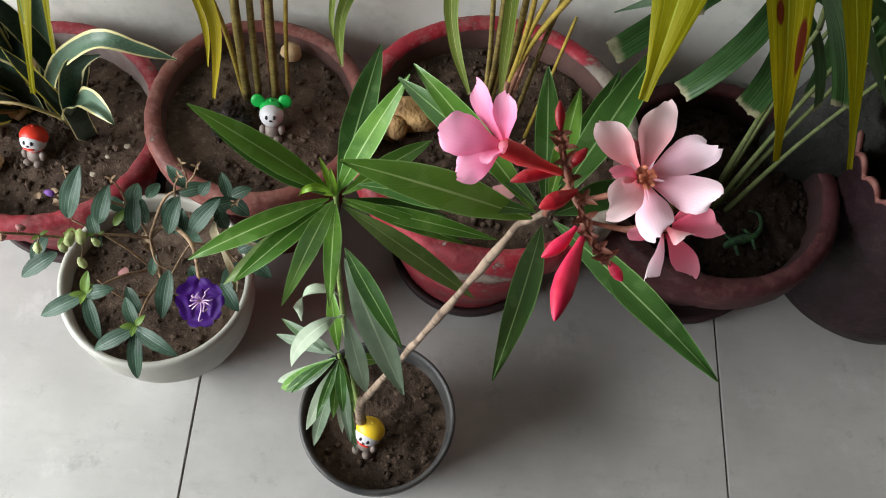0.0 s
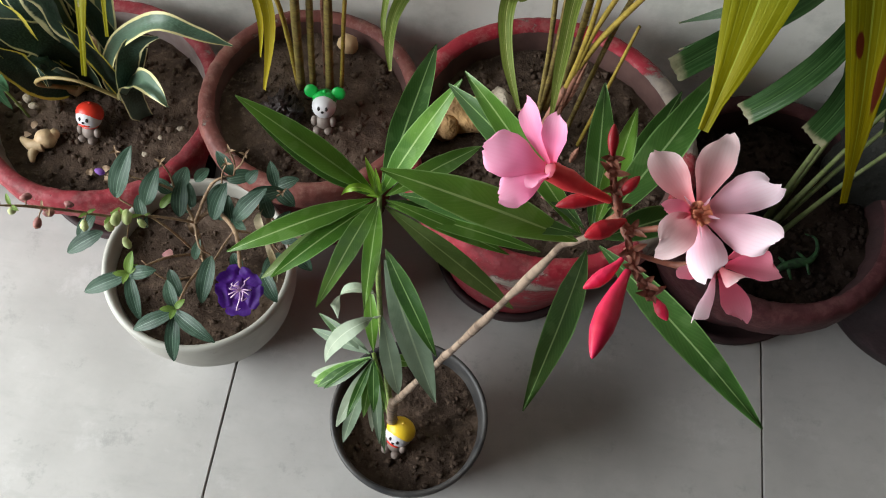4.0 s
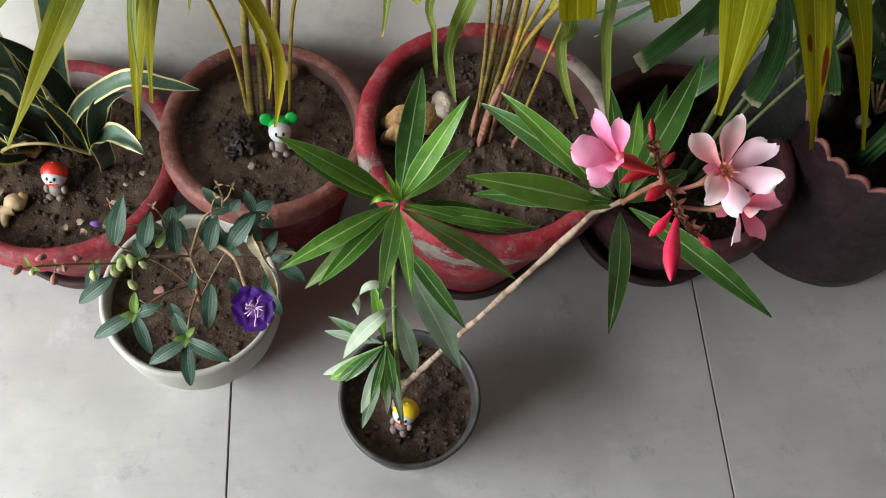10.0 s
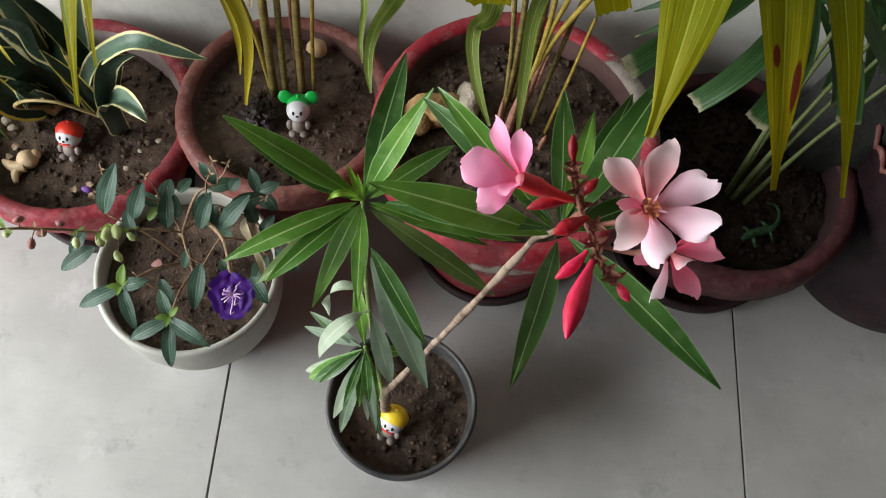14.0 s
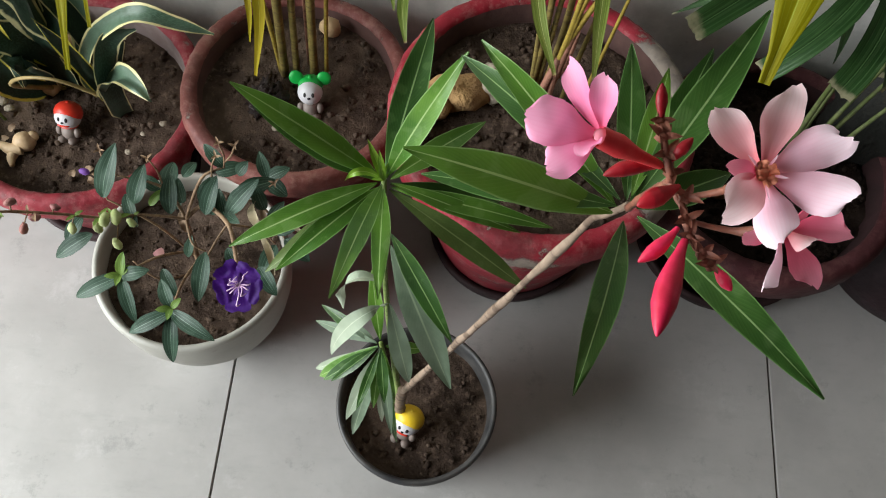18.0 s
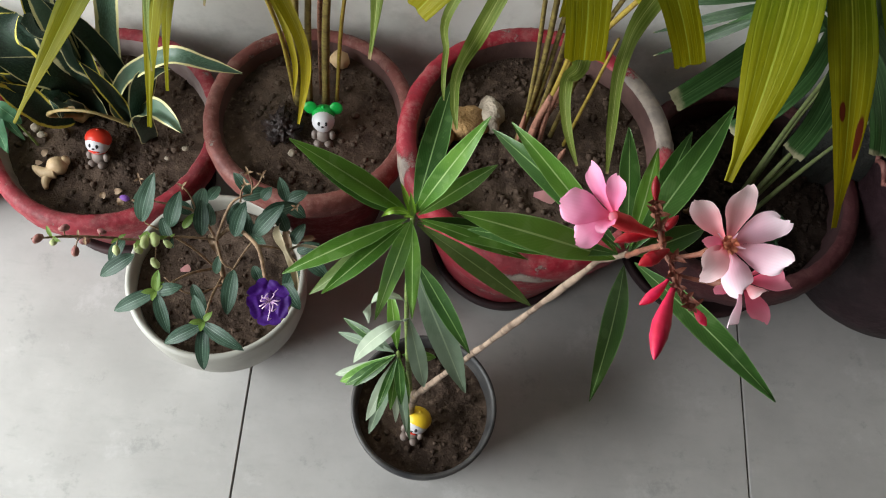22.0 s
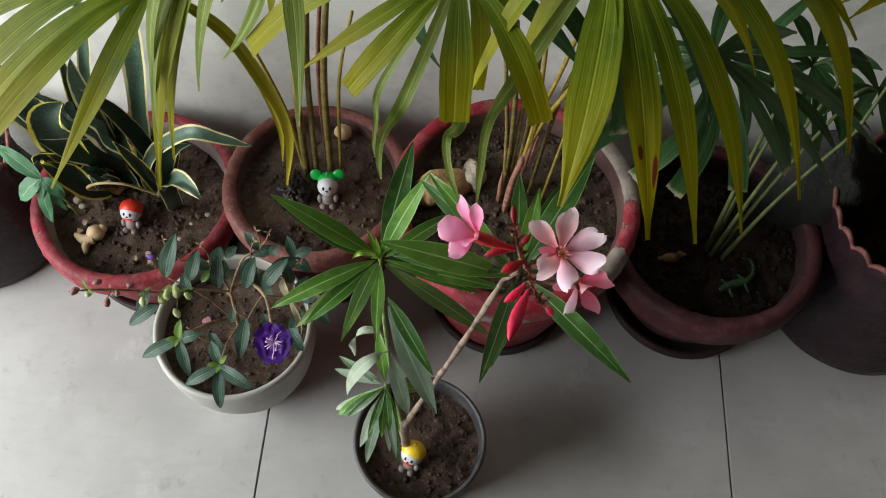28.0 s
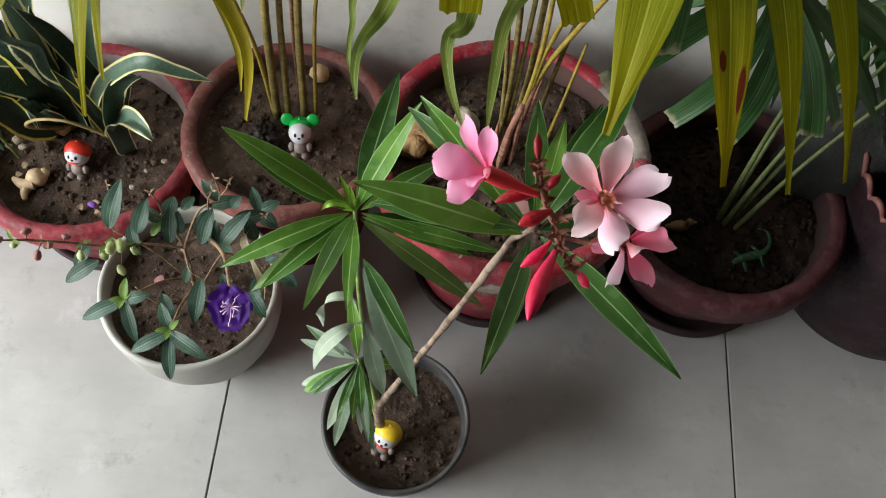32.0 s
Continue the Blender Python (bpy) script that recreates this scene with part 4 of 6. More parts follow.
# base, tip, width, material, arch
LEAVES = [
    (W1, (0.098, 0.063, 0.589), 0.0150, OLEANDER, 0.06),
    (W1, (0.108, 0.059, 0.576), 0.0150, OLEANDER_DARK, 0.02),
    (W1, (0.191, 0.141, 0.554), 0.0175, OLEANDER_DARK, 0.05),
    (W1, (0.210, 0.070, 0.622), 0.0135, OLEANDER, 0.05),
    (W1, (0.226, 0.098, 0.522), 0.0125, OLEANDER, 0.06),
    (W1, (0.270, 0.047, 0.498), 0.0110, OLEANDER, 0.04),
    (W1, (0.252, 0.043, 0.496), 0.0095, OLEANDER, 0.03),
    (W1, (0.240, 0.066, 0.486), 0.0100, OLEANDER_DARK, 0.05),
    (W1, (0.262, 0.027, 0.452), 0.0140, OLEANDER_BACK, 0.07),
    (W1, (0.095, 0.009, 0.515), 0.0135, OLEANDER, 0.10),
    (W1, (0.120, 0.002, 0.505), 0.0125, OLEANDER, 0.10),
    (W1, (0.110, 0.009, 0.483), 0.0130, OLEANDER_BACK, 0.08),
    (W1, (0.157, -0.032, 0.562), 0.0118, OLEANDER, 0.06),
    (W1, (0.178, -0.020, 0.535), 0.0100, OLEANDER, 0.06),
    ((0.176, 0.045, 0.47), (0.223, -0.028, 0.408), 0.0190, OLEANDER_GREY, 0.10),
    ((0.176, 0.045, 0.48), (0.219, -0.019, 0.474), 0.0120, OLEANDER_DARK, 0.08),
] + [
    ((0.177, 0.034, 0.395), (0.196, -0.003, 0.321), 0.0145, OLEANDER_GREY, 0.08),
    (W3, (0.115, 0.030, 0.217), 0.0085, OLEANDER_PALE, 0.10),
    (W3, (0.122, 0.016, 0.245), 0.0120, OLEANDER, 0.10),
    (W3, (0.128, 0.008, 0.265), 0.0110, OLEANDER_DARK, 0.08),
    (W3, (0.150, -0.023, 0.270), 0.0118, OLEANDER_PALE, 0.08),
    (W3, (0.152, -0.020, 0.201), 0.0120, OLEANDER_GREY, 0.06),
    (W3, (0.170, -0.012, 0.27), 0.0090, OLEANDER, 0.05),
    (W3, (0.176, -0.010, 0.215), 0.0080, OLEANDER_PALE, 0.06),
    (W3, (0.136, 0.002, 0.285), 0.0080, OLEANDER_DARK, 0.08),
    (W3, (0.158, -0.018, 0.285), 0.0075, OLEANDER_DARK, 0.07),
    (W3, (0.140, 0.045, 0.315), 0.0070, OLEANDER_GREY, 0.07),
    (W3, (0.186, -0.006, 0.272), 0.0070, OLEANDER, 0.06),
    (W3, (0.186, -0.030, 0.265), 0.0085, OLEANDER_GREY, 0.07),
    (W3, (0.190, -0.028, 0.227), 0.0070, OLEANDER_DARK, 0.10),
    (W3, (0.179, -0.014, 0.298), 0.0090, OLEANDER_DARK, 0.06),
    (W3, (0.205, 0.03, 0.30), 0.0100, OLEANDER, 0.08),
    (W3, (0.122, 0.058, 0.30), 0.0090, OLEANDER_DARK, 0.08),
    (W3, (0.118, 0.048, 0.29), 0.0090, OLEANDER_GREY, 0.08),
] + [
    (W3, (0.160, 0.075, 0.34), 0.0110, OLEANDER, 0.05),
    (W2, (0.190, -0.035, 0.711), 0.0145, OLEANDER, 0.05),
    (W2, (0.196, -0.032, 0.690), 0.0105, OLEANDER_DARK, 0.05),
    (W2, (0.246, -0.105, 0.701), 0.0098, OLEANDER_DARK, 0.08),
    (W2, (0.252, -0.092, 0.690), 0.0092, OLEANDER_DARK, 0.08),
    (W2, (0.322, -0.097, 0.695), 0.0112, OLEANDER_DARK, 0.08),
    (W2, (0.300, 0.0163, 0.730), 0.0128, OLEANDER_DARK, 0.05),
    (W2, (0.2885, 0.0145, 0.711), 0.0115, OLEANDER_DARK, 0.06),
    (W2, (0.273, 0.004, 0.712), 0.0085, OLEANDER, 0.05),
    (W2, (0.262, 0.016, 0.707), 0.0100, OLEANDER_DARK, 0.05),
    (W2, (0.212, 0.019, 0.697), 0.0105, OLEANDER, 0.05),
    (W2, (0.206, 0.029, 0.674), 0.0110, OLEANDER_DARK, 0.05),
    (W2, (0.300, -0.020, 0.690), 0.0110, OLEANDER_DARK, 0.08),
]
for k, (b, tip, w, m, arch) in enumerate(LEAVES):
    out = (Vector(tip) - Vector(b)).normalized() * 0.004 + Vector((0, 0, -0.003 * (k % 3)))
    part("leaf", blade("leaf", Vector(b) + out, tip, w, m, arch, "willow", 0.16, seed=k * 1.37, wave=0.07, nl=18), oleander)
part("leaf", blade("leaf", (0.1775, 0.029, 0.397), (0.135, 0.018, 0.302), 0.0125, OLEANDER_PALE, 0.1, "willow", 0.10, normal=(-0.35, -0.5, 0.8), via=(0.152, 0.012, 0.389), nl=18), oleander, "pale grey-green underside of a drooping leaf")
part("leaf", ribbon("leaf", [(0.1763, 0.0374, 0.4006), (0.1697, 0.0378, 0.4141), (0.1593, 0.037, 0.419), (0.1509, 0.0344, 0.4145), (0.1459, 0.0301, 0.4005), (0.147, 0.027, 0.3831)], [0.002, 0.006, 0.010, 0.010, 0.007, 0.001], OLEANDER_PALE, (0.0, 0.45, 0.9), [0, 0, 0, 0, 0, 0], 0.3, 0.05, 0.7), oleander, "pale curled leaf hooked downwards")
for k, (tip, w) in enumerate([((0.1637, 0.0616, 0.5512), 0.0045), ((0.1710, 0.0492, 0.5561), 0.0036), ((0.1702, 0.0570, 0.5489), 0.0040), ((0.1672, 0.0440, 0.5400), 0.0030), ((0.1780, 0.0600, 0.5420), 0.0034)]):
    part("young_leaf", blade("young_leaf", W1, tip, w, OLEANDER_YOUNG, 0.06, "willow", 0.5, seed=k), oleander)
part("young_leaf", blade("young_leaf", W1, (0.1529, 0.0457, 0.5327), 0.0045, OLEANDER_YOUNG, 0.06, "willow", 0.4, via=(0.1620, 0.0470, 0.5425), seed=3.1), oleander, "small curled light green leaf")

# flower cluster
CL = (0.2590, -0.0575, 0.7540)
part("flower_stalk", tube("flower_stalk", [W2, (0.2615, -0.050, 0.724), (0.2610, -0.0585, 0.748), CL, (0.2563, -0.0473, 0.7575)], [0.0012, 0.0011, 0.0011, 0.0010, 0.0008], CALYX_BROWN, knots=0.25), oleander, "brown hairy flower stalk")
part("stalk_fork", tube("stalk_fork", [(0.2610, -0.0585, 0.748), (0.2645, -0.0665, 0.7480), (0.2665, -0.0735, 0.7462), (0.2715, -0.0800, 0.7455)], [0.0011, 0.0010, 0.0009, 0.0006], CALYX_BROWN, knots=0.3), oleander, "brown hairy flower stalk")


def bud(base, tip, r, mat, bow=0.0):
    b, t = Vector(base), Vector(tip)
    side = (t - b).cross(Vector((0, -0.5, 0.86))) * bow
    pts = [b.lerp(t, q) + side * math.sin(math.pi * q) for q in (0, 0.14, 0.3, 0.5, 0.7, 0.88, 1.0)]
    part("bud", tube("bud", pts, [r * 0.3, r * 0.45, r * 0.72, r, r * 0.95, r * 0.55, r * 0.08], mat, 10), oleander)


bud((0.2650, -0.0745, 0.7465), (0.2562, -0.1024, 0.7510), 0.0033, BUD_RED, 0.03)
bud((0.2585, -0.0570, 0.7527), (0.2432, -0.0606, 0.7508), 0.0022, BUD_DARK, 0.06)
bud((0.2625, -0.0620, 0.7515), (0.2515, -0.0690, 0.7520), 0.0026, BUD_DARK)
bud((0.2632, -0.0715, 0.7474), (0.2537, -0.0806, 0.7440), 0.0021, BUD_RED, -0.05)
bud((0.2563, -0.0473, 0.7575), (0.2553, -0.0393, 0.7630), 0.0016, BUD_DARK)
bud((0.2725, -0.0805, 0.7457), (0.2762, -0.0872, 0.7468), 0.0017, BUD_RED)
bud((0.2590, -0.0570, 0.7540), (0.2640, -0.0520, 0.7590), 0.0016, BUD_DARK)
NODES = [(0.2563, -0.0473, 0.7575), (0.2570, -0.0510, 0.7565), (0.2580, -0.0550, 0.7550), (0.2605, -0.0580, 0.7510), (0.2645, -0.0640, 0.7500), (0.2650, -0.0690, 0.7475), (0.2665, -0.0735, 0.7462), (0.2695, -0.0775, 0.7460), (0.2715, -0.0800, 0.7455)]
for k, (x, y, z) in enumerate(NODES):
    part("stalk_node", pebble("stalk_node", (x, y, z), (0.0017, 0.0017, 0.0014), CALYX_BROWN, 0.5, k), oleander)
    for q in range(4):
        d = Vector((math.cos(q * 1.7 + k), math.sin(q * 1.7 + k), 0.5)) * (0.0034 + 0.0012 * (q % 2))
        part("dry_calyx", blade("dry_calyx", (x, y, z), Vector((x, y, z)) + d, 0.0019, CALYX_BROWN, 0.1, "lance", 0.4, seed=k + q, nl=6), oleander)


def flower(name, centre, axis, tips, mat, throat, label, hub_r=0.0024):
    """A flower whose petals (tip, width, lift of the middle, cup, skew) open from its throat round the axis."""
    c, ax = Vector(centre), Vector(axis).normalized()
    hub = part(name, pebble(name, c - ax * 0.0026, (hub_r, hub_r, hub_r * 0.6), throat, 0.2), oleander, label)
    for k, (tip, w, lift, cup, skew, *own) in enumerate(tips):
        t = c + (Vector(tip) - c) * 0.90
        w *= 0.82
        base = c + (t - c).normalized() * 0.0020 - ax * 0.0015
        part("petal", blade("petal", base, t, w, own[0] if own else mat, lift, "ray", 0.0, normal=ax, nl=20, nw=12, wave=0.02, seed=k * 2.3 + c.x * 90, roll=14 - 11 * (k % 3), cup=cup, skew=skew * 1.25, frill=0.08), hub)
    return hub


FACE = (-0.10, -0.52, 0.85)
open_flower = flower("open_flower", (0.2765, -0.067, 0.770), FACE, [
    ((0.2785, -0.0500, 0.7845), 0.0122, -0.05, 0.35, 0.25, PETAL_BLUSH), ((0.2952, -0.0590, 0.7785), 0.0125, -0.06, -0.30, 0.30), ((0.2955, -0.0755, 0.7760), 0.0128, -0.10, -0.25, -0.30),
    ((0.2815, -0.0840, 0.7660), 0.0125, 0.07, -0.35, 0.20), ((0.2650, -0.0800, 0.7715), 0.0120, 0.16, 0.30, -0.35, PETAL_BLUSH), ((0.2615, -0.0550, 0.7795), 0.0105, -0.10, 0.45, -0.30, PETAL_BLUSH),
    ((0.2655, -0.0695, 0.7745), 0.0060, 0.10, 0.30, 0.30, PETAL_DEEP)],
    PETAL_PALE, THROAT, "open pale pink flower with an orange throat")
lower_flower = flower("half_hidden_flower", (0.2870, -0.0745, 0.7560), (0.45, -0.80, 0.30), [
    ((0.2795, -0.0915, 0.7560), 0.0085, 0.05, 0.30, 0.40, PETAL_PALE), ((0.2955, -0.0865, 0.7500), 0.0090, 0.05, 0.2, -0.5), ((0.3025, -0.0745, 0.7600), 0.0130, -0.06, -0.2, 0.2), ((0.2960, -0.0640, 0.7600), 0.0110, 0.0, 0.2, 0.0),
    ((0.2890, -0.0815, 0.7665), 0.0070, 0.10, 0.4, 0.1, PETAL_BLUSH), ((0.2730, -0.0790, 0.7620), 0.0070, 0.10, 0.3, 0.0)],
    PETAL_DEEP, THROAT, "deeper pink flower half hidden behind another")
side_flower = flower("side_flower", (0.2385, -0.0592, 0.7670), (-0.62, -0.35, 0.70), [
    ((0.2192, -0.0545, 0.7660), 0.0150, 0.08, -0.15, 0.0), ((0.2255, -0.0680, 0.7630), 0.0125, 0.06, -0.15, -0.1), ((0.2292, -0.0405, 0.7720), 0.0080, 0.04, 0.30, 0.30), ((0.2385, -0.0468, 0.7765), 0.0085, 0.05, 0.40, -0.20), ((0.2345, -0.0675, 0.7705), 0.0085, 0.10, 0.3, 0.2)],
    PETAL_PINK, PETAL_PALE, "bright pink flower seen from the side", 0.0026)
part("flower_tube", tube("flower_tube", [(0.2575, -0.0570, 0.7525), (0.2500, -0.0580, 0.7580), (0.2445, -0.0588, 0.7625), (0.2385, -0.0592, 0.7665)], [0.0011, 0.0018, 0.0030, 0.0026], TUBE_RED, 10, ends=False), side_flower, "red flower tube")
part("flower_tube", tube("flower_tube", [(0.2640, -0.0640, 0.7495), (0.272, -0.0645, 0.756), (0.2760, -0.0660, 0.768)], [0.0007, 0.0010, 0.0030], CALYX_BROWN, ends=False), open_flower, "brown flower tube")
part("flower_tube", tube("flower_tube", [(0.2650, -0.0690, 0.7470), (0.277, -0.0710, 0.7475), (0.2865, -0.0740, 0.7555)], [0.0006, 0.0009, 0.0030], CALYX_BROWN, ends=False), lower_flower, "brown flower tube")
b = Vector((0.2765, -0.067, 0.770))
d = Vector(FACE).normalized()
e = d.orthogonal().normalized()
for k in range(9):
    out = e * math.cos(0.7 * k) + d.cross(e) * math.sin(0.7 * k)
    part("throat_lobe", blade("throat_lobe", b + out * 0.0012 - d * 0.0006, b + out * 0.0034 + d * 0.0010, 0.0026, THROAT, 0.0, "lance", 0.3, normal=out, nl=6, wave=0.3, seed=k * 1.9), open_flower, "ragged orange lobe of the throat")
for k in range(5):
    out = e * math.cos(1.256 * k + 0.3) + d.cross(e) * math.sin(1.256 * k + 0.3)
    part("filament", blade("filament", b + out * 0.0022, b + out * (0.0052 + 0.001 * (k % 2)) + d * 0.0022, 0.0007, PETAL_PALE, 0.1, "lance", 0.2, normal=d, nl=6, seed=k), open_flower, "thread-like pale fringe of the throat")


# ---- lady palms: canes, stalks and fan leaves ----
def fan(plant, hub, tips, stalk_from, stalk_mat=CANE, stalk_r=0.0022, mid=None, lean=0.0):
    """A palmate leaf: a stalk, and pleated segments that open from its end."""
    h, s = Vector(hub), Vector(stalk_from)
    m = Vector(mid) if mid else (h + s) / 2 + Vector((0, 0.02, 0.05))
    leaf_stalk = part("leaf_stalk", tube("leaf_stalk", [s, m, h], [stalk_r * 1.3, stalk_r, stalk_r * 0.8], stalk_mat, 6), plant)
    for k, (tip, w, sh, mt, ar, via) in enumerate(tips):
        out = (Vector(tip) - h).normalized()
        part("leaf_segment", blade("leaf_segment", h, tip, w, mt, ar, sh, 0.12, normal=(lean * (out.x * 6 - 1), -0.55, 0.85), nl=18, nw=10, pleat=0.012, seed=k * 1.9 + hub[0] * 50, wave=0.05, via=via), leaf_stalk)
    return leaf_stalk


palm_a = thing("lady_palm", (0.05, 0.357, 0.178), "clump of slender lady palm canes with drooping fan leaves", "palm", "lady palms")
for k, (b, m, t, r, mt) in enumerate([
    ((0.034, 0.350, 0.18), (0.044, 0.342, 0.36), (0.066, 0.315, 0.50), 0.0046, CANE),
    ((0.046, 0.352, 0.18), (0.056, 0.350, 0.36), (0.078, 0.320, 0.52), 0.0036, CANE),
    ((0.064, 0.354, 0.18), (0.074, 0.348, 0.36), (0.096, 0.318, 0.52), 0.0044, CANE),
    ((0.058, 0.366, 0.18), (0.066, 0.362, 0.36), (0.086, 0.334, 0.50), 0.0030, CANE_PINK),
    ((0.030, 0.353, 0.18), (0.026, 0.345, 0.31), (0.006, 0.340, 0.43), 0.0026, CANE_YELLOW),
    ((0.076, 0.358, 0.18), (0.090, 0.352, 0.36), (0.118, 0.322, 0.50), 0.0022, CANE_YELLOW)]):
    part("cane", tube("cane", [b, m, t], [r, r * 0.9, r * 0.7], mt, 8, 0.06), palm_a)
HUB0 = (0.025, 0.142, 0.7)
fan(palm_a, HUB0, [
    ((-0.048, 0.048, 0.602), 0.0165, "taper", PALM, 0.1, (0.002, 0.111, 0.672)),
    ((-0.097, 0.058, 0.621), 0.0165, "blunt", PALM, 0.1, (-0.026, 0.104, 0.682)),
    ((-0.124, 0.076, 0.605), 0.0165, "blunt", PALM, 0.1, (-0.036, 0.117, 0.680)),
    ((-0.150, 0.080, 0.595), 0.0185, "blunt", PALM, 0.1, (-0.052, 0.128, 0.682)),
    ((-0.175, 0.128, 0.610), 0.0150, "taper", PALM, 0.1, (-0.060, 0.142, 0.688)),
    ((-0.116, 0.181, 0.65), 0.008, "taper", PALM, 0.1, (-0.032, 0.149, 0.69)),
    ((-0.11, 0.203, 0.68), 0.01, "taper", PALM, 0.1, (-0.029, 0.159, 0.7)),
    ((-0.083, 0.222, 0.69), 0.012, "taper", PALM, 0.1, (-0.005, 0.155, 0.715)),
    ((-0.043, 0.224, 0.7), 0.012, "taper", PALM, 0.1, (0.013, 0.152, 0.72)),
    ((-0.011, 0.215, 0.71), 0.011, "taper", PALM, 0.1, (0.038, 0.139, 0.73)),
    ((0.055, 0.144, 0.69), 0.011, "taper", PALM, 0.1, (0.047, 0.145, 0.715)),
], (0.066, 0.315, 0.50), mid=(0.062, 0.235, 0.64))
HUBU = (0.121, 0.12, 0.8)
fan(palm_a, HUBU, [
    ((0.015, 0.069, 0.576), 0.0195, "taper", PALM, 0.1, (0.053, 0.119, 0.725)),
    ((0.022, 0.091, 0.582), 0.0140, "taper", PALM, 0.1, (0.058, 0.117, 0.725)),
    ((0.026, 0.075, 0.625), 0.0083, "taper", PALM_PALE, 0.1, (0.047, 0.116, 0.72)),
    ((0.024, 0.095, 0.635), 0.0090, "taper", PALM_PALE, 0.1, (0.052, 0.114, 0.745)),
    ((0.055, 0.098, 0.655), 0.0086, "taper", PALM_PALE, 0.1, (0.085, 0.099, 0.755)),
    ((0.072, 0.134, 0.7), 0.006, "taper", PALM, 0.1, (0.105, 0.103, 0.765)),
    ((0.078, 0.096, 0.69), 0.0075, "taper", PALM_PALE, 0.1, (0.117, 0.083, 0.765)),
    ((0.152, -0.011, 0.774), 0.0094, "taper", PALM_PALE, 0.1, (0.149, 0.029, 0.825)),
    ((0.105, 0.123, 0.7), 0.01, "taper", PALM, 0.1, (0.123, 0.094, 0.78)),
    ((0.143, 0.109, 0.77), 0.011, "taper", PALM, 0.1, (0.141, 0.093, 0.81)),
    ((0.172, 0.098, 0.81), 0.011, "taper", PALM, 0.1, (0.152, 0.087, 0.83)),
] + [
    ((0.072, 0.162, 0.76), 0.011, "taper", PALM, 0.1, (0.105, 0.123, 0.8)),
], (0.078, 0.320, 0.52), mid=(0.10, 0.225, 0.70))
part("yellow_leaf", ribbon("yellow_leaf", [(0.020, 0.160, 0.680), (0.060, 0.150, 0.660), (0.084, 0.140, 0.620), (0.097, 0.132, 0.570), (0.090, 0.120, 0.512)], [0.005, 0.008, 0.009, 0.007, 0.002], PALM_YELLOW, (0.3, -0.8, 0.5), [0, 0, 10, 15, 30], 0.4, 0.1, 1.2), palm_a, "yellowing drooping leaf segment")
part("yellow_leaf", ribbon("yellow_leaf", [(0.020, 0.163, 0.676), (0.056, 0.154, 0.650), (0.078, 0.146, 0.610), (0.088, 0.140, 0.560), (0.086, 0.134, 0.525)], [0.002, 0.004, 0.005, 0.004, 0.001], PALM_YELLOW, (0.3, -0.8, 0.5), [0, 20, 30, 20, 30], 0.4, 0.1, 2.2), palm_a, "yellowing drooping leaf segment")

palm_b = thing("lady_palm", (0.295, 0.285, 0.243), "tall lady palm with yellow-green pleated fan leaves", "palm", "lady palms")
for pts, r, mt in [
    ([(0.283, 0.273, 0.240), (0.287, 0.283, 0.285), (0.297, 0.295, 0.325)], 0.0046, CANE_PINK),
    ([(0.291, 0.278, 0.240), (0.295, 0.288, 0.290), (0.305, 0.301, 0.354)], 0.0044, CANE_PINK),
    ([(0.276, 0.288, 0.240), (0.278, 0.295, 0.270), (0.281, 0.300, 0.296)], 0.0044, CANE),
    ([(0.297, 0.295, 0.322), (0.301, 0.300, 0.360), (0.303, 0.303, 0.42), (0.300, 0.300, 0.50)], 0.0028, CANE_YELLOW),
    ([(0.303, 0.300, 0.348), (0.313, 0.302, 0.385), (0.328, 0.300, 0.430), (0.345, 0.290, 0.49)], 0.0030, CANE_YELLOW),
    ([(0.301, 0.298, 0.340), (0.306, 0.302, 0.390), (0.317, 0.300, 0.453), (0.326, 0.295, 0.52)], 0.0026, CANE_YELLOW),
    ([(0.280, 0.299, 0.290), (0.281, 0.302, 0.35), (0.278, 0.302, 0.43), (0.270, 0.295, 0.53)], 0.0034, CANE),
    ([(0.279, 0.298, 0.285), (0.275, 0.302, 0.36), (0.267, 0.300, 0.448), (0.258, 0.290, 0.54)], 0.0026, CANE),
    ([(0.285, 0.300, 0.28), (0.288, 0.306, 0.37), (0.288, 0.304, 0.464), (0.285, 0.290, 0.54)], 0.0028, CANE),
    ([(0.292, 0.305, 0.24), (0.298, 0.314, 0.34), (0.297, 0.312, 0.45), (0.292, 0.300, 0.54)], 0.0036, CANE),
    ([(0.310, 0.300, 0.24), (0.318, 0.308, 0.33), (0.326, 0.308, 0.42), (0.336, 0.296, 0.50)], 0.0026, CANE),
    ([(0.324, 0.290, 0.24), (0.334, 0.300, 0.33), (0.340, 0.302, 0.41)], 0.0020, CANE_YELLOW)]:
    part("cane", tube("cane", pts, [r] + [r * 0.85] * (len(pts) - 2) + [r * 0.7], mt, 8, 0.06), palm_b)
for k, (b, t, w) in enumerate([((0.281, 0.268, 0.243), (0.290, 0.286, 0.305), 0.008), ((0.293, 0.274, 0.243), (0.296, 0.292, 0.325), 0.007), ((0.300, 0.290, 0.30), (0.309, 0.300, 0.362), 0.006), ((0.275, 0.282, 0.243), (0.276, 0.292, 0.300), 0.006), ((0.318, 0.268, 0.243), (0.322, 0.272, 0.268), 0.006)]):
    part("leaf_sheath", blade("leaf_sheath", b, t, w, CANE_PINK, 0.03, "lance", -0.8, normal=(-0.2, -0.9, 0.3), nl=12, wave=0.15, seed=k * 2.3), palm_b, "papery pinkish sheath peeling off a cane")
HUB1 = (0.291, 0.063, 0.83)
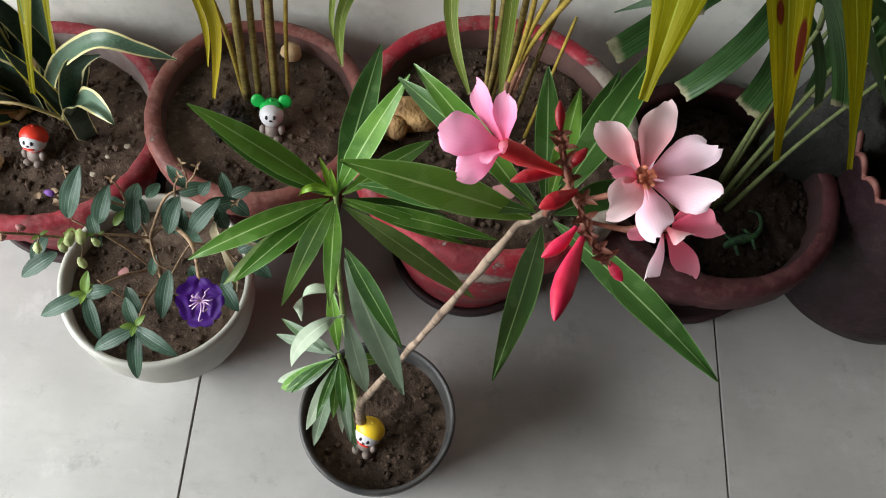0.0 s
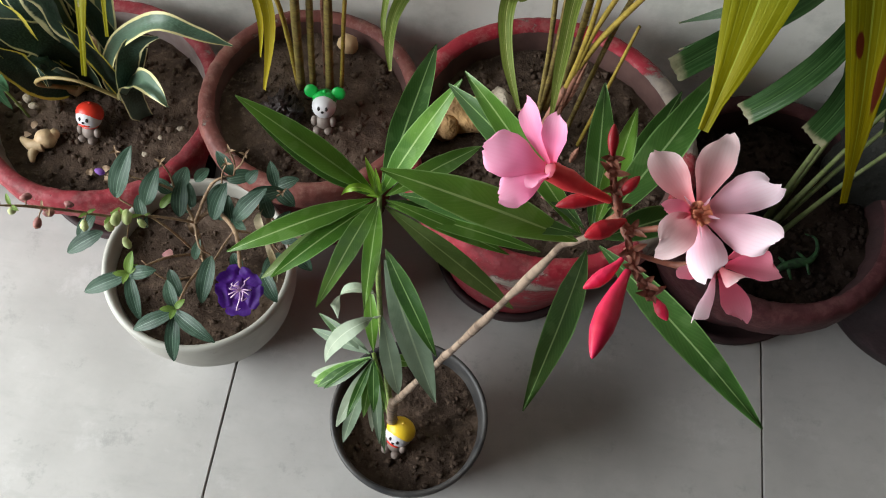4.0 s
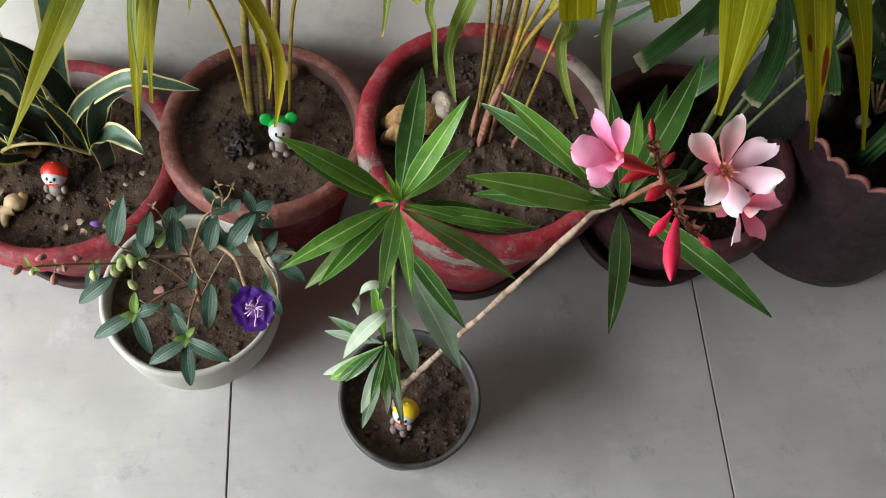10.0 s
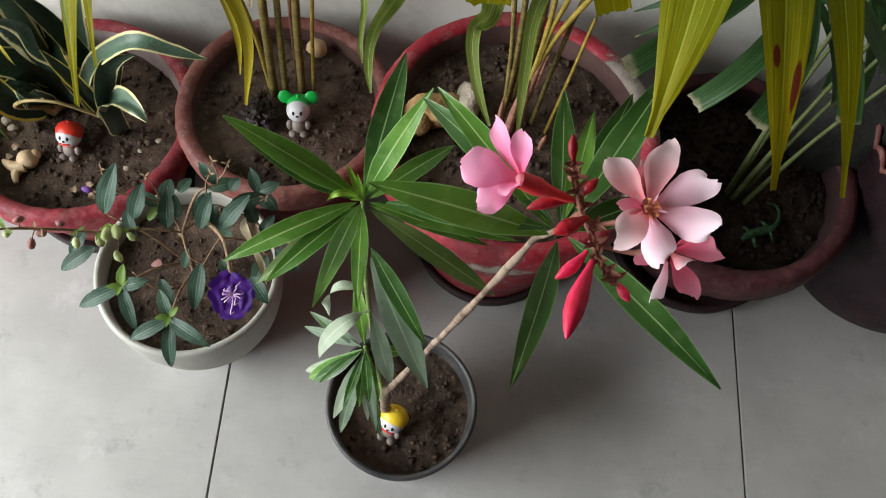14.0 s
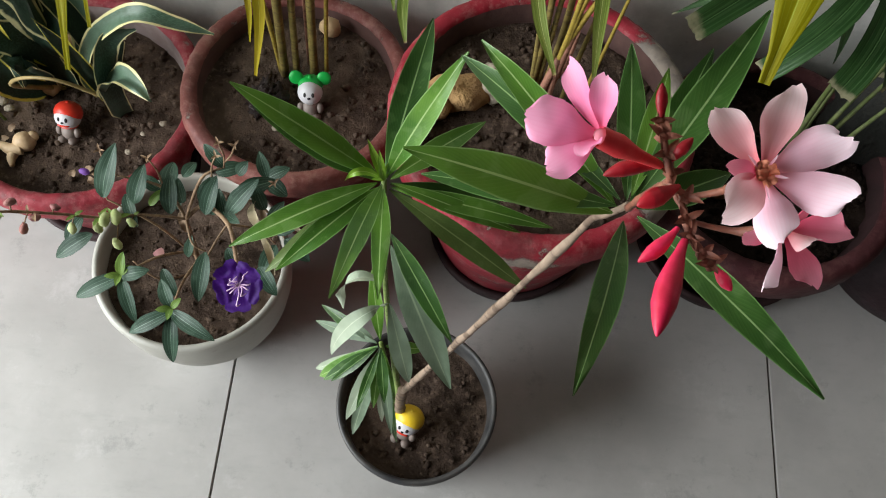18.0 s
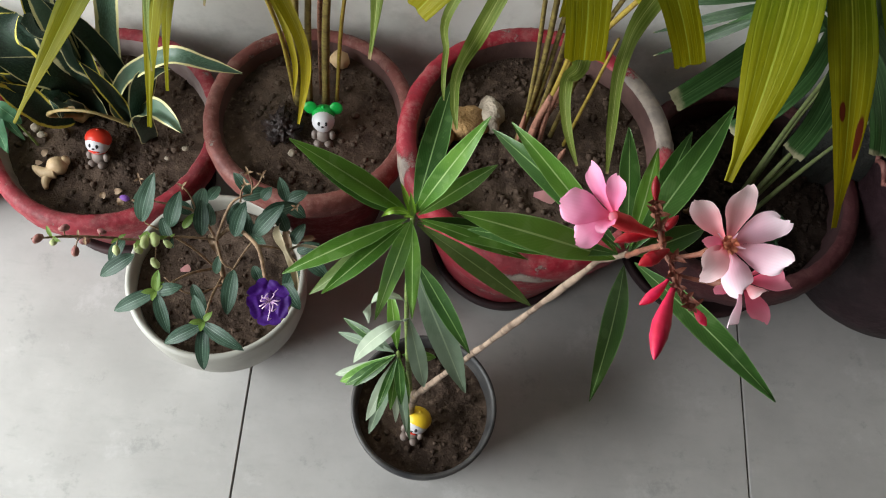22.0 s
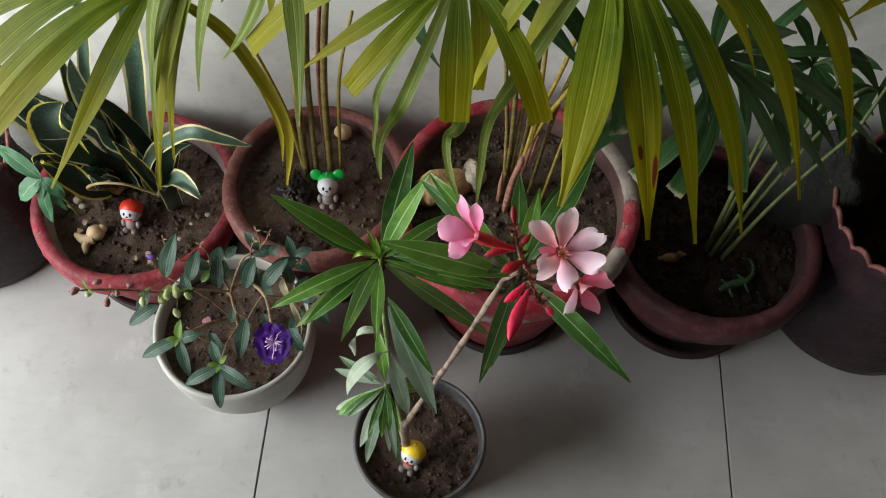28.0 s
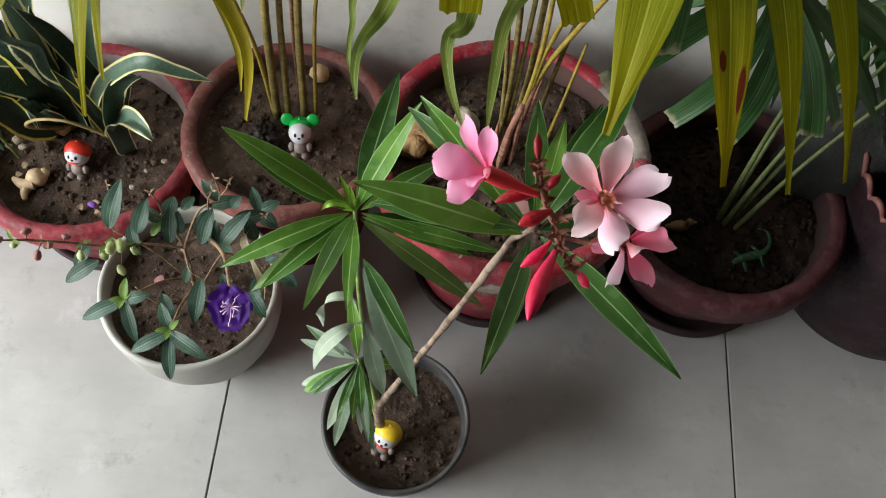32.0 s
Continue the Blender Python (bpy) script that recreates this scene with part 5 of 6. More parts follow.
stalk_one = fan(palm_b, HUB1, [
    ((0.275, -0.047, 0.777), 0.0215, "taper", PALM, 0.1, (0.286, 0.004, 0.812)),
    ((0.317, -0.053, 0.763), 0.0165, "taper", PALM_SPOT, 0.1, (0.305, 0.001, 0.812)),
    ((0.339, -0.053, 0.762), 0.0125, "taper", PALM, 0.1, (0.318, 0.006, 0.815)),
    ((0.365, -0.039, 0.751), 0.013, "taper", PALM, 0.1, (0.334, 0.013, 0.815)),
    ((0.398, -0.014, 0.745), 0.0150, "taper", PALM, 0.1, (0.354, 0.038, 0.82)),
    ((0.405, -0.014, 0.785), 0.015, "taper", PALM, 0.1, (0.372, 0.047, 0.83)),
    ((0.404, 0.03, 0.812), 0.0115, "taper", PALM, 0.1, (0.355, 0.057, 0.84)),
    ((0.228, 0.033, 0.74), 0.012, "taper", PALM, 0.1, (0.259, 0.048, 0.82)),
    ((0.326, 0.061, 0.7), 0.012, "taper", PALM_DARK, 0.1, (0.302, 0.053, 0.79)),
] + [
    ((0.326, 0.059, 0.86), 0.011, "taper", PALM, 0.1, (0.308, 0.062, 0.85)),
    ((0.364, 0.047, 0.7245), 0.0130, "taper", PALM_DARK, 0.1, (0.335, 0.062, 0.785)),
    ((0.378, 0.051, 0.760), 0.0120, "taper", PALM, 0.1, (0.340, 0.062, 0.812)),
    ((0.317, 0.045, 0.710), 0.0130, "blunt", PALM_DARK, 0.1, (0.308, 0.062, 0.775)),
    ((0.258, 0.050, 0.745), 0.0130, "blunt", PALM, 0.1, (0.272, 0.062, 0.80)),
    ((0.255, 0.063, 0.85), 0.011, "taper", PALM, 0.1, (0.272, 0.062, 0.845)),
], (0.285, 0.285, 0.52), mid=(0.294, 0.19, 0.73), lean=0.22)
HUB2 = (0.222, 0.081, 0.79)
stalk_two = fan(palm_b, HUB2, [
    ((0.225, -0.009, 0.783), 0.016, "blunt", PALM, 0.1, (0.224, 0.028, 0.795)),
    ((0.166, 0.043, 0.736), 0.0135, "blunt", PALM, 0.1, (0.194, 0.055, 0.772)),
    ((0.267, 0.004, 0.77), 0.0135, "blunt", PALM, 0.1, (0.247, 0.037, 0.795)),
    ((0.138, 0.055, 0.735), 0.0095, "taper", PALM, 0.1, (0.184, 0.065, 0.772)),
    ((0.103, 0.081, 0.72), 0.014, "blunt", PALM, 0.1, (0.162, 0.072, 0.785)),
    ((0.132, 0.088, 0.76), 0.012, "taper", PALM, 0.1, (0.175, 0.083, 0.795)),
    ((0.167, 0.113, 0.8), 0.013, "taper", PALM, 0.1, (0.196, 0.09, 0.8)),
    ((0.198, 0.113, 0.81), 0.012, "taper", PALM_DARK, 0.1, (0.207, 0.096, 0.8)),
    ((0.215, 0.09, 0.7), 0.011, "taper", PALM_DARK, 0.1, (0.198, 0.092, 0.75)),
] + [
    ((0.262, 0.095, 0.79), 0.012, "taper", PALM, 0.1, (0.24, 0.088, 0.8)),
    ((0.235, 0.074, 0.705), 0.011, "blunt", PALM, 0.1, (0.234, 0.084, 0.755)),
    ((0.300, 0.085, 0.731), 0.012, "blunt", PALM_DARK, 0.1, (0.262, 0.090, 0.775)),
    ((0.274, 0.115, 0.8), 0.012, "taper", PALM_DARK, 0.1, (0.246, 0.101, 0.8)),
    ((0.255, 0.086, 0.73), 0.012, "taper", PALM, 0.1, (0.241, 0.071, 0.78)),
    ((0.305, 0.111, 0.68), 0.011, "taper", PALM_DARK, 0.1, (0.263, 0.095, 0.75)),
], (0.262, 0.275, 0.54), mid=(0.245, 0.185, 0.69))

# slim pale segments that hang in a bow from the two fans
for k, (stalk, pts, w) in enumerate([
    (stalk_two, [HUB2] + [(0.196, 0.055, 0.719), (0.186, 0.03, 0.717), (0.185, 0.012, 0.719), (0.187, 0.001, 0.715)], 0.0088),
    (stalk_two, [HUB2] + [(0.182, 0.065, 0.719), (0.18, 0.042, 0.712), (0.18, 0.028, 0.709), (0.181, 0.023, 0.703)], 0.0050),
    (stalk_two, [HUB2] + [(0.228, 0.01, 0.768), (0.222, -0.008, 0.769), (0.224, -0.02, 0.76), (0.23, -0.031, 0.75)], 0.0085),
    (stalk_one, [HUB1] + [(0.256, 0.035, 0.768), (0.242, 0.003, 0.771), (0.239, -0.02, 0.767), (0.238, -0.04, 0.762)], 0.0090)]):
    part("leaf_segment", ribbon("leaf_segment", pts, [w * 0.6, w * 0.9, w * 0.55, w * 0.42, w * 0.12], PALM_PALE, (0, -0.75, 0.65), [0, 5, 10, 10, 0], 0.2, 0.05, k * 2.1), stalk)

palm_c = thing("lady_palm", (0.559, 0.297, 0.14), "dark green lady palm on pale stalks in the shade", "palm", "lady palms")
for k, (b, m, t, r) in enumerate([
    ((0.552, 0.290, 0.13), (0.566, 0.300, 0.30), (0.585, 0.310, 0.46), 0.0022), ((0.560, 0.296, 0.13), (0.580, 0.302, 0.30), (0.604, 0.306, 0.45), 0.0021),
    ((0.566, 0.288, 0.13), (0.586, 0.288, 0.28), (0.614, 0.284, 0.42), 0.0021), ((0.556, 0.302, 0.13), (0.556, 0.318, 0.30), (0.560, 0.320, 0.45), 0.0020), ((0.548, 0.296, 0.13), (0.540, 0.300, 0.30), (0.53, 0.290, 0.44), 0.0024)]):
    part("stalk", tube("stalk", [b, m, t], [r * 1.6, r * 1.0, r * 0.8], PETIOLE_PALE, 8), palm_c, "pale green leaf stalk")
fan(palm_c, (0.394, 0.154, 0.66), [
    ((0.302, 0.071, 0.651), 0.0132, "blunt", PALM_DARK, 0.1, (0.359, 0.113, 0.668)),
    ((0.346, 0.079, 0.617), 0.0130, "blunt", PALM_DARK, 0.1, (0.378, 0.1, 0.655)),
    ((0.363, 0.048, 0.649), 0.0140, "blunt", PALM_DARK, 0.1, (0.385, 0.089, 0.665)),
    ((0.394, 0.035, 0.675), 0.0130, "blunt", PALM_DARK, 0.1, (0.395, 0.083, 0.68)),
    ((0.504, 0.174, 0.5), 0.011, "blunt", PALM_DARK, 0.1, (0.442, 0.164, 0.6)),
    ((0.561, 0.194, 0.46), 0.0135, "taper", PALM_DARK, 0.1, (0.47, 0.175, 0.58)),
    ((0.606, 0.224, 0.47), 0.013, "taper", PALM_DARK, 0.1, (0.488, 0.194, 0.59)),
    ((0.353, 0.172, 0.62), 0.006, "taper", PALM_DARK, 0.1, (0.371, 0.156, 0.65)),
    ((0.352, 0.161, 0.61), 0.006, "taper", PALM_DARK, 0.1, (0.37, 0.146, 0.65)),
    ((0.352, 0.18, 0.63), 0.006, "taper", PALM_DARK, 0.1, (0.368, 0.156, 0.66)),
    ((0.36, 0.147, 0.6), 0.007, "taper", PALM_DARK, 0.1, (0.371, 0.141, 0.64)),
] + [
    ((0.401, 0.183, 0.7), 0.011, "taper", PALM_DARK, 0.1, (0.391, 0.16, 0.69)),
    ((0.473, 0.217, 0.62), 0.015, "taper", PALM_DARK, 0.1, (0.427, 0.178, 0.655)),
], (0.53, 0.290, 0.44), stalk_mat=PETIOLE_PALE, mid=(0.47, 0.235, 0.58))
fan(palm_c, (0.633, 0.32, 0.44), [
    ((0.69, 0.355, 0.46), 0.015, "taper", PALM_DARK, 0.1, (0.658, 0.342, 0.46)),
    ((0.731, 0.329, 0.36), 0.015, "taper", PALM_DARK, 0.1, (0.678, 0.331, 0.41)),
    ((0.682, 0.3, 0.36), 0.015, "taper", PALM_DARK, 0.1, (0.654, 0.317, 0.41)),
    ((0.624, 0.302, 0.38), 0.015, "taper", PALM_DARK, 0.1, (0.626, 0.318, 0.42)),
    ((0.579, 0.293, 0.43), 0.015, "taper", PALM_DARK, 0.1, (0.603, 0.312, 0.445)),
    ((0.579, 0.332, 0.48), 0.015, "taper", PALM_DARK, 0.1, (0.603, 0.331, 0.47)),
    ((0.738, 0.353, 0.4), 0.015, "taper", PALM_DARK, 0.1, (0.681, 0.342, 0.43)),
    ((0.708, 0.312, 0.35), 0.015, "taper", PALM_DARK, 0.1, (0.667, 0.323, 0.405)),
], (0.604, 0.306, 0.45), stalk_mat=PETIOLE_PALE, stalk_r=0.0016, mid=(0.617, 0.313, 0.452))
fan(palm_c, (0.478, 0.312, 0.475), [
    ((0.372, 0.325, 0.475), 0.010, "taper", PALM_DARK, 0.1, (0.425, 0.314, 0.492)),
    ((0.370, 0.325, 0.430), 0.010, "taper", PALM_DARK, 0.1, (0.422, 0.312, 0.466)),
    ((0.376, 0.325, 0.395), 0.010, "taper", PALM_DARK, 0.1, (0.424, 0.310, 0.446)),
    ((0.386, 0.325, 0.362), 0.010, "taper", PALM_DARK, 0.1, (0.430, 0.308, 0.430)),
    ((0.388, 0.330, 0.512), 0.009, "taper", PALM_DARK, 0.1, (0.432, 0.318, 0.508)),
    ((0.520, 0.290, 0.362), 0.012, "taper", PALM_DARK, 0.1, (0.504, 0.296, 0.430)),
    ((0.578, 0.290, 0.335), 0.012, "blunt", PALM_DARK, 0.1, (0.534, 0.296, 0.425)),
    ((0.622, 0.292, 0.362), 0.012, "taper", PALM_DARK, 0.1, (0.556, 0.298, 0.440)),
    ((0.640, 0.300, 0.402), 0.012, "taper", PALM_DARK, 0.1, (0.560, 0.304, 0.462)),
    ((0.612, 0.330, 0.470), 0.011, "taper", PALM_DARK, 0.1, (0.545, 0.318, 0.492)),
    ((0.540, 0.345, 0.545), 0.011, "taper", PALM_DARK, 0.1, (0.512, 0.326, 0.520)),
], (0.560, 0.320, 0.45), stalk_mat=PETIOLE_PALE, stalk_r=0.0016, mid=(0.520, 0.322, 0.478))
fan(palm_c, (0.586, 0.370, 0.416), [
    ((0.503, 0.360, 0.437), 0.014, "taper", PALM_DARK, 0.1, (0.545, 0.366, 0.438)),
    ((0.524, 0.340, 0.392), 0.016, "taper", PALM_DARK, 0.1, (0.555, 0.357, 0.415)),
    ((0.585, 0.320, 0.313), 0.017, "blunt", PALM_DARK, 0.1, (0.586, 0.346, 0.378)),
    ((0.616, 0.310, 0.315), 0.017, "taper", PALM_DARK, 0.1, (0.602, 0.342, 0.380)),
    ((0.637, 0.310, 0.345), 0.017, "taper", PALM_DARK, 0.1, (0.614, 0.342, 0.395)),
    ((0.645, 0.320, 0.402), 0.016, "taper", PALM_DARK, 0.1, (0.618, 0.348, 0.422)),
    ((0.637, 0.340, 0.448), 0.016, "taper", PALM_DARK, 0.1, (0.612, 0.356, 0.442)),
    ((0.534, 0.370, 0.485), 0.014, "taper", PALM_DARK, 0.1, (0.560, 0.372, 0.462)),
    ((0.573, 0.370, 0.496), 0.014, "taper", PALM_DARK, 0.1, (0.580, 0.372, 0.462)),
], (0.585, 0.310, 0.46), stalk_mat=PETIOLE_PALE, stalk_r=0.0016, mid=(0.586, 0.345, 0.448))
fan(palm_c, (0.648, 0.352, 0.58), [
    ((0.542, 0.283, 0.57), 0.011, "taper", PALM, 0.1, (0.59, 0.315, 0.583)),
    ((0.533, 0.294, 0.575), 0.011, "taper", PALM, 0.1, (0.586, 0.321, 0.585)),
    ((0.546, 0.295, 0.6), 0.011, "taper", PALM, 0.1, (0.592, 0.321, 0.598)),
    ((0.595, 0.337, 0.62), 0.011, "taper", PALM, 0.1, (0.617, 0.343, 0.608)),
    ((0.572, 0.322, 0.62), 0.011, "taper", PALM, 0.1, (0.605, 0.335, 0.608)),
], (0.614, 0.284, 0.42), stalk_mat=PETIOLE_PALE, stalk_r=0.0016, mid=(0.64, 0.325, 0.50))

# ---- snake plant in the crimson pot ----
snake = thing("snake_plant", (-0.20, 0.35, 0.136), "variegated snake plant with twisting yellow-edged leaves", "plant")
SNAKES = [
    ((-0.165, 0.345, 0.13), (-0.120, 0.280, 0.205), (-0.108, 0.305, 0.280), 0.026, SNAKE, 50, 0.2),
    ((-0.170, 0.345, 0.13), (-0.172, 0.264, 0.402), (-0.170, 0.296, 0.310), 0.044, SNAKE, -25, 0.4),
    ((-0.160, 0.325, 0.13), (-0.146, 0.268, 0.345), (-0.142, 0.290, 0.250), 0.016, SNAKE_YELLOW, 30, 0.3),
] + [
    ((-0.165, 0.350, 0.13), (-0.169, 0.293, 0.397), (-0.152, 0.325, 0.280), 0.024, SNAKE, 20, 0.2),
    ((-0.255, 0.352, 0.13), (-0.303, 0.358, 0.360), (-0.292, 0.360, 0.270), 0.034, SNAKE, 20, 0.2),
    ((-0.262, 0.345, 0.13), (-0.375, 0.365, 0.285), (-0.320, 0.360, 0.275), 0.028, SNAKE_PALE, 0, 0.25),
    ((-0.200, 0.352, 0.13), (-0.155, 0.285, 0.450), (-0.192, 0.325, 0.320), 0.022, SNAKE_PALE, 40, 0.15),
    ((-0.230, 0.352, 0.13), (-0.246, 0.310, 0.370), (-0.224, 0.330, 0.290), 0.034, SNAKE, -10, 0.25),
    ((-0.225, 0.340, 0.13), (-0.262, 0.280, 0.265), (-0.244, 0.300, 0.255), 0.030, SNAKE_YELLOW, 15, 0.45),
    ((-0.215, 0.335, 0.13), (-0.200, 0.272, 0.225), (-0.200, 0.292, 0.245), 0.026, SNAKE, -20, 0.4),
] + [
    ((-0.215, 0.348, 0.13), (-0.190, 0.345, 0.330), (-0.205, 0.345, 0.24), 0.026, SNAKE, 25, 0.3),
]
for k, (b, t, v, w, m, rl, wv) in enumerate(SNAKES):
    part("leaf", blade("leaf", b, t, w, m, 0.1, "strap", 0.30, normal=UP if k == 5 else (0.0, -1.0, 0.45), nl=26, nw=6, roll=rl, wave=wv * 0.9, seed=k * 3.1, via=v), snake)

for k, (pts, ws, m, tw, cup) in enumerate([
    ([(-0.166, 0.330, 0.13), (-0.165, 0.318, 0.183), (-0.137, 0.305, 0.254), (-0.100, 0.286, 0.314), (-0.059, 0.277, 0.351), (-0.027, 0.276, 0.345), (0.002, 0.278, 0.333)], [0.008, 0.010, 0.013, 0.016, 0.017, 0.012, 0.002], SNAKE_PALE, [40, 30, 10, -15, -35, -25, 0], 0.35),
    ([(-0.215, 0.340, 0.13), (-0.226, 0.318, 0.200), (-0.229, 0.302, 0.275), (-0.226, 0.298, 0.330), (-0.205, 0.305, 0.352)], [0.026, 0.044, 0.052, 0.040, 0.004], SNAKE_YELLOW, [0, 0, 5, 10, 0], 0.2),
    ([(-0.188, 0.355, 0.13), (-0.160, 0.360, 0.255), (-0.136, 0.365, 0.373), (-0.120, 0.370, 0.475)], [0.018, 0.025, 0.026, 0.014], SNAKE_PALE, [0, 0, 10, 0], 0.3),
    ([(-0.232, 0.372, 0.13), (-0.242, 0.398, 0.228), (-0.214, 0.420, 0.350), (-0.205, 0.425, 0.42)], [0.012, 0.016, 0.016, 0.003], SNAKE_PALE, [0, 10, 0, 0], 0.3),
    ([(-0.228, 0.352, 0.13), (-0.246, 0.382, 0.236), (-0.245, 0.400, 0.335)], [0.014, 0.020, 0.003], SNAKE_YELLOW, [0, 20, 10], 0.3),
    ([(-0.195, 0.338, 0.13), (-0.195, 0.325, 0.190), (-0.197, 0.308, 0.250), (-0.214, 0.294, 0.278), (-0.240, 0.282, 0.310)], [0.024, 0.032, 0.036, 0.030, 0.004], SNAKE, [-10, 0, 20, 30, 20], 0.3),
    ([(-0.185, 0.345, 0.13), (-0.184, 0.338, 0.193), (-0.188, 0.346, 0.266), (-0.207, 0.353, 0.335)], [0.022, 0.030, 0.026, 0.003], SNAKE_YELLOW, [0, -10, -20, -10], 0.3),
    ([(-0.212, 0.335, 0.13), (-0.232, 0.305, 0.180), (-0.245, 0.297, 0.220), (-0.262, 0.288, 0.262)], [0.022, 0.032, 0.030, 0.004], SNAKE_YELLOW, [0, 15, 30, 20], 0.35),
    ([(-0.135, 0.312, 0.13), (-0.113, 0.272, 0.215), (-0.112, 0.277, 0.262), (-0.098, 0.286, 0.300), (-0.070, 0.286, 0.318)], [0.016, 0.022, 0.026, 0.020, 0.003], SNAKE, [60, 70, 60, 40, 20], 0.2)]):
    part("leaf", ribbon("leaf", pts, ws, m, (0.0, -0.8, 0.6), tw, cup, 0.22, k * 2.7 + 0.4), snake)
part("leaf", tube("leaf", [(-0.205, 0.338, 0.13), (-0.222, 0.290, 0.200), (-0.190, 0.268, 0.250), (-0.152, 0.262, 0.262), (-0.122, 0.268, 0.234)], [0.003, 0.0024, 0.0018, 0.0016, 0.0022], SNAKE_DRY, 6), snake, "narrow rolled brown leaf")
part("leaf", blade("leaf", (-0.123, 0.268, 0.232), (-0.056, 0.236, 0.285), 0.024, SNAKE_PALE, 0.1, "oval", 0.35, nl=20, nw=8, wave=0.35, seed=4.4, roll=-15, via=(-0.092, 0.266, 0.272)), snake, "curled pale leaf end with a cream edge")

herb = thing("herb_seedling", (-0.262, 0.285, 0.13), "small soft green seedling at the edge of the pot", "plant")
HERB_TOP = (-0.271, 0.285, 0.225)
HERB_LEAVES = [((-0.330, 0.320, 0.236), 0.019), ((-0.303, 0.270, 0.196), 0.025), ((-0.246, 0.274, 0.205), 0.017), ((-0.267, 0.254, 0.173), 0.016), ((-0.273, 0.266, 0.205), 0.012), ((-0.250, 0.268, 0.180), 0.010)]
part("stem", tube("stem", [(-0.258, 0.290, 0.125), (-0.256, 0.282, 0.18), HERB_TOP], [0.0018, 0.0014, 0.001], GREEN_STEM, 6), herb)
for k, (t, w) in enumerate(HERB_LEAVES):
    part("leaf", blade("leaf", HERB_TOP, t, w, HERB, 0.10, "oval", 0.10, wave=0.10, seed=k * 1.7, nl=12, nw=6), herb)

# ---- glory bush in the pale bowl ----
glory = thing("glory_bush", (-0.02, 0.138, 0.146), "straggly glory bush with velvety leaves and a purple flower", "plant")
FORK = (-0.011, 0.141, 0.253)
for pts, r in [
    ([(-0.018, 0.135, 0.14), (-0.014, 0.138, 0.20), FORK], 0.0026),
    ([FORK, (0.005, 0.151, 0.262), (0.034, 0.125, 0.285), (0.046, 0.095, 0.285), (0.056, 0.070, 0.300)], 0.0019),
    ([FORK, (-0.042, 0.133, 0.270), (-0.068, 0.121, 0.283), (-0.093, 0.113, 0.300), (-0.116, 0.098, 0.330), (-0.126, 0.084, 0.355)], 0.0012),
    ([(-0.016, 0.138, 0.17), (-0.040, 0.140, 0.235), (-0.074, 0.143, 0.272)], 0.0012),
    ([FORK, (-0.002, 0.120, 0.250), (0.008, 0.117, 0.242)], 0.0010),
    ([(0.034, 0.125, 0.285), (0.055, 0.132, 0.265), (0.068, 0.128, 0.247)], 0.0010)] + [
    ([(-0.018, 0.135, 0.15), (0.010, 0.160, 0.20), (0.045, 0.204, 0.222)], 0.0012),
    ([(-0.018, 0.135, 0.15), (-0.045, 0.112, 0.175), (-0.070, 0.122, 0.19)], 0.0010),
    ([(-0.016, 0.138, 0.19), (-0.040, 0.118, 0.215), (-0.066, 0.095, 0.220)], 0.0014),
    ([(-0.017, 0.136, 0.17), (-0.016, 0.100, 0.205), (-0.014, 0.065, 0.226)], 0.0014),
    ([FORK, (0.004, 0.165, 0.285), (0.022, 0.175, 0.29)], 0.0014),
    ([FORK, (-0.030, 0.160, 0.27), (-0.066, 0.160, 0.285)], 0.0014),
    ([(0.005, 0.151, 0.262), (0.045, 0.165, 0.25), (0.075, 0.135, 0.245)], 0.0014)]:
    part("twig", tube("twig", pts, [r] * (len(pts) - 1) + [r * 0.6], TWIG, 6, 0.1), glory)
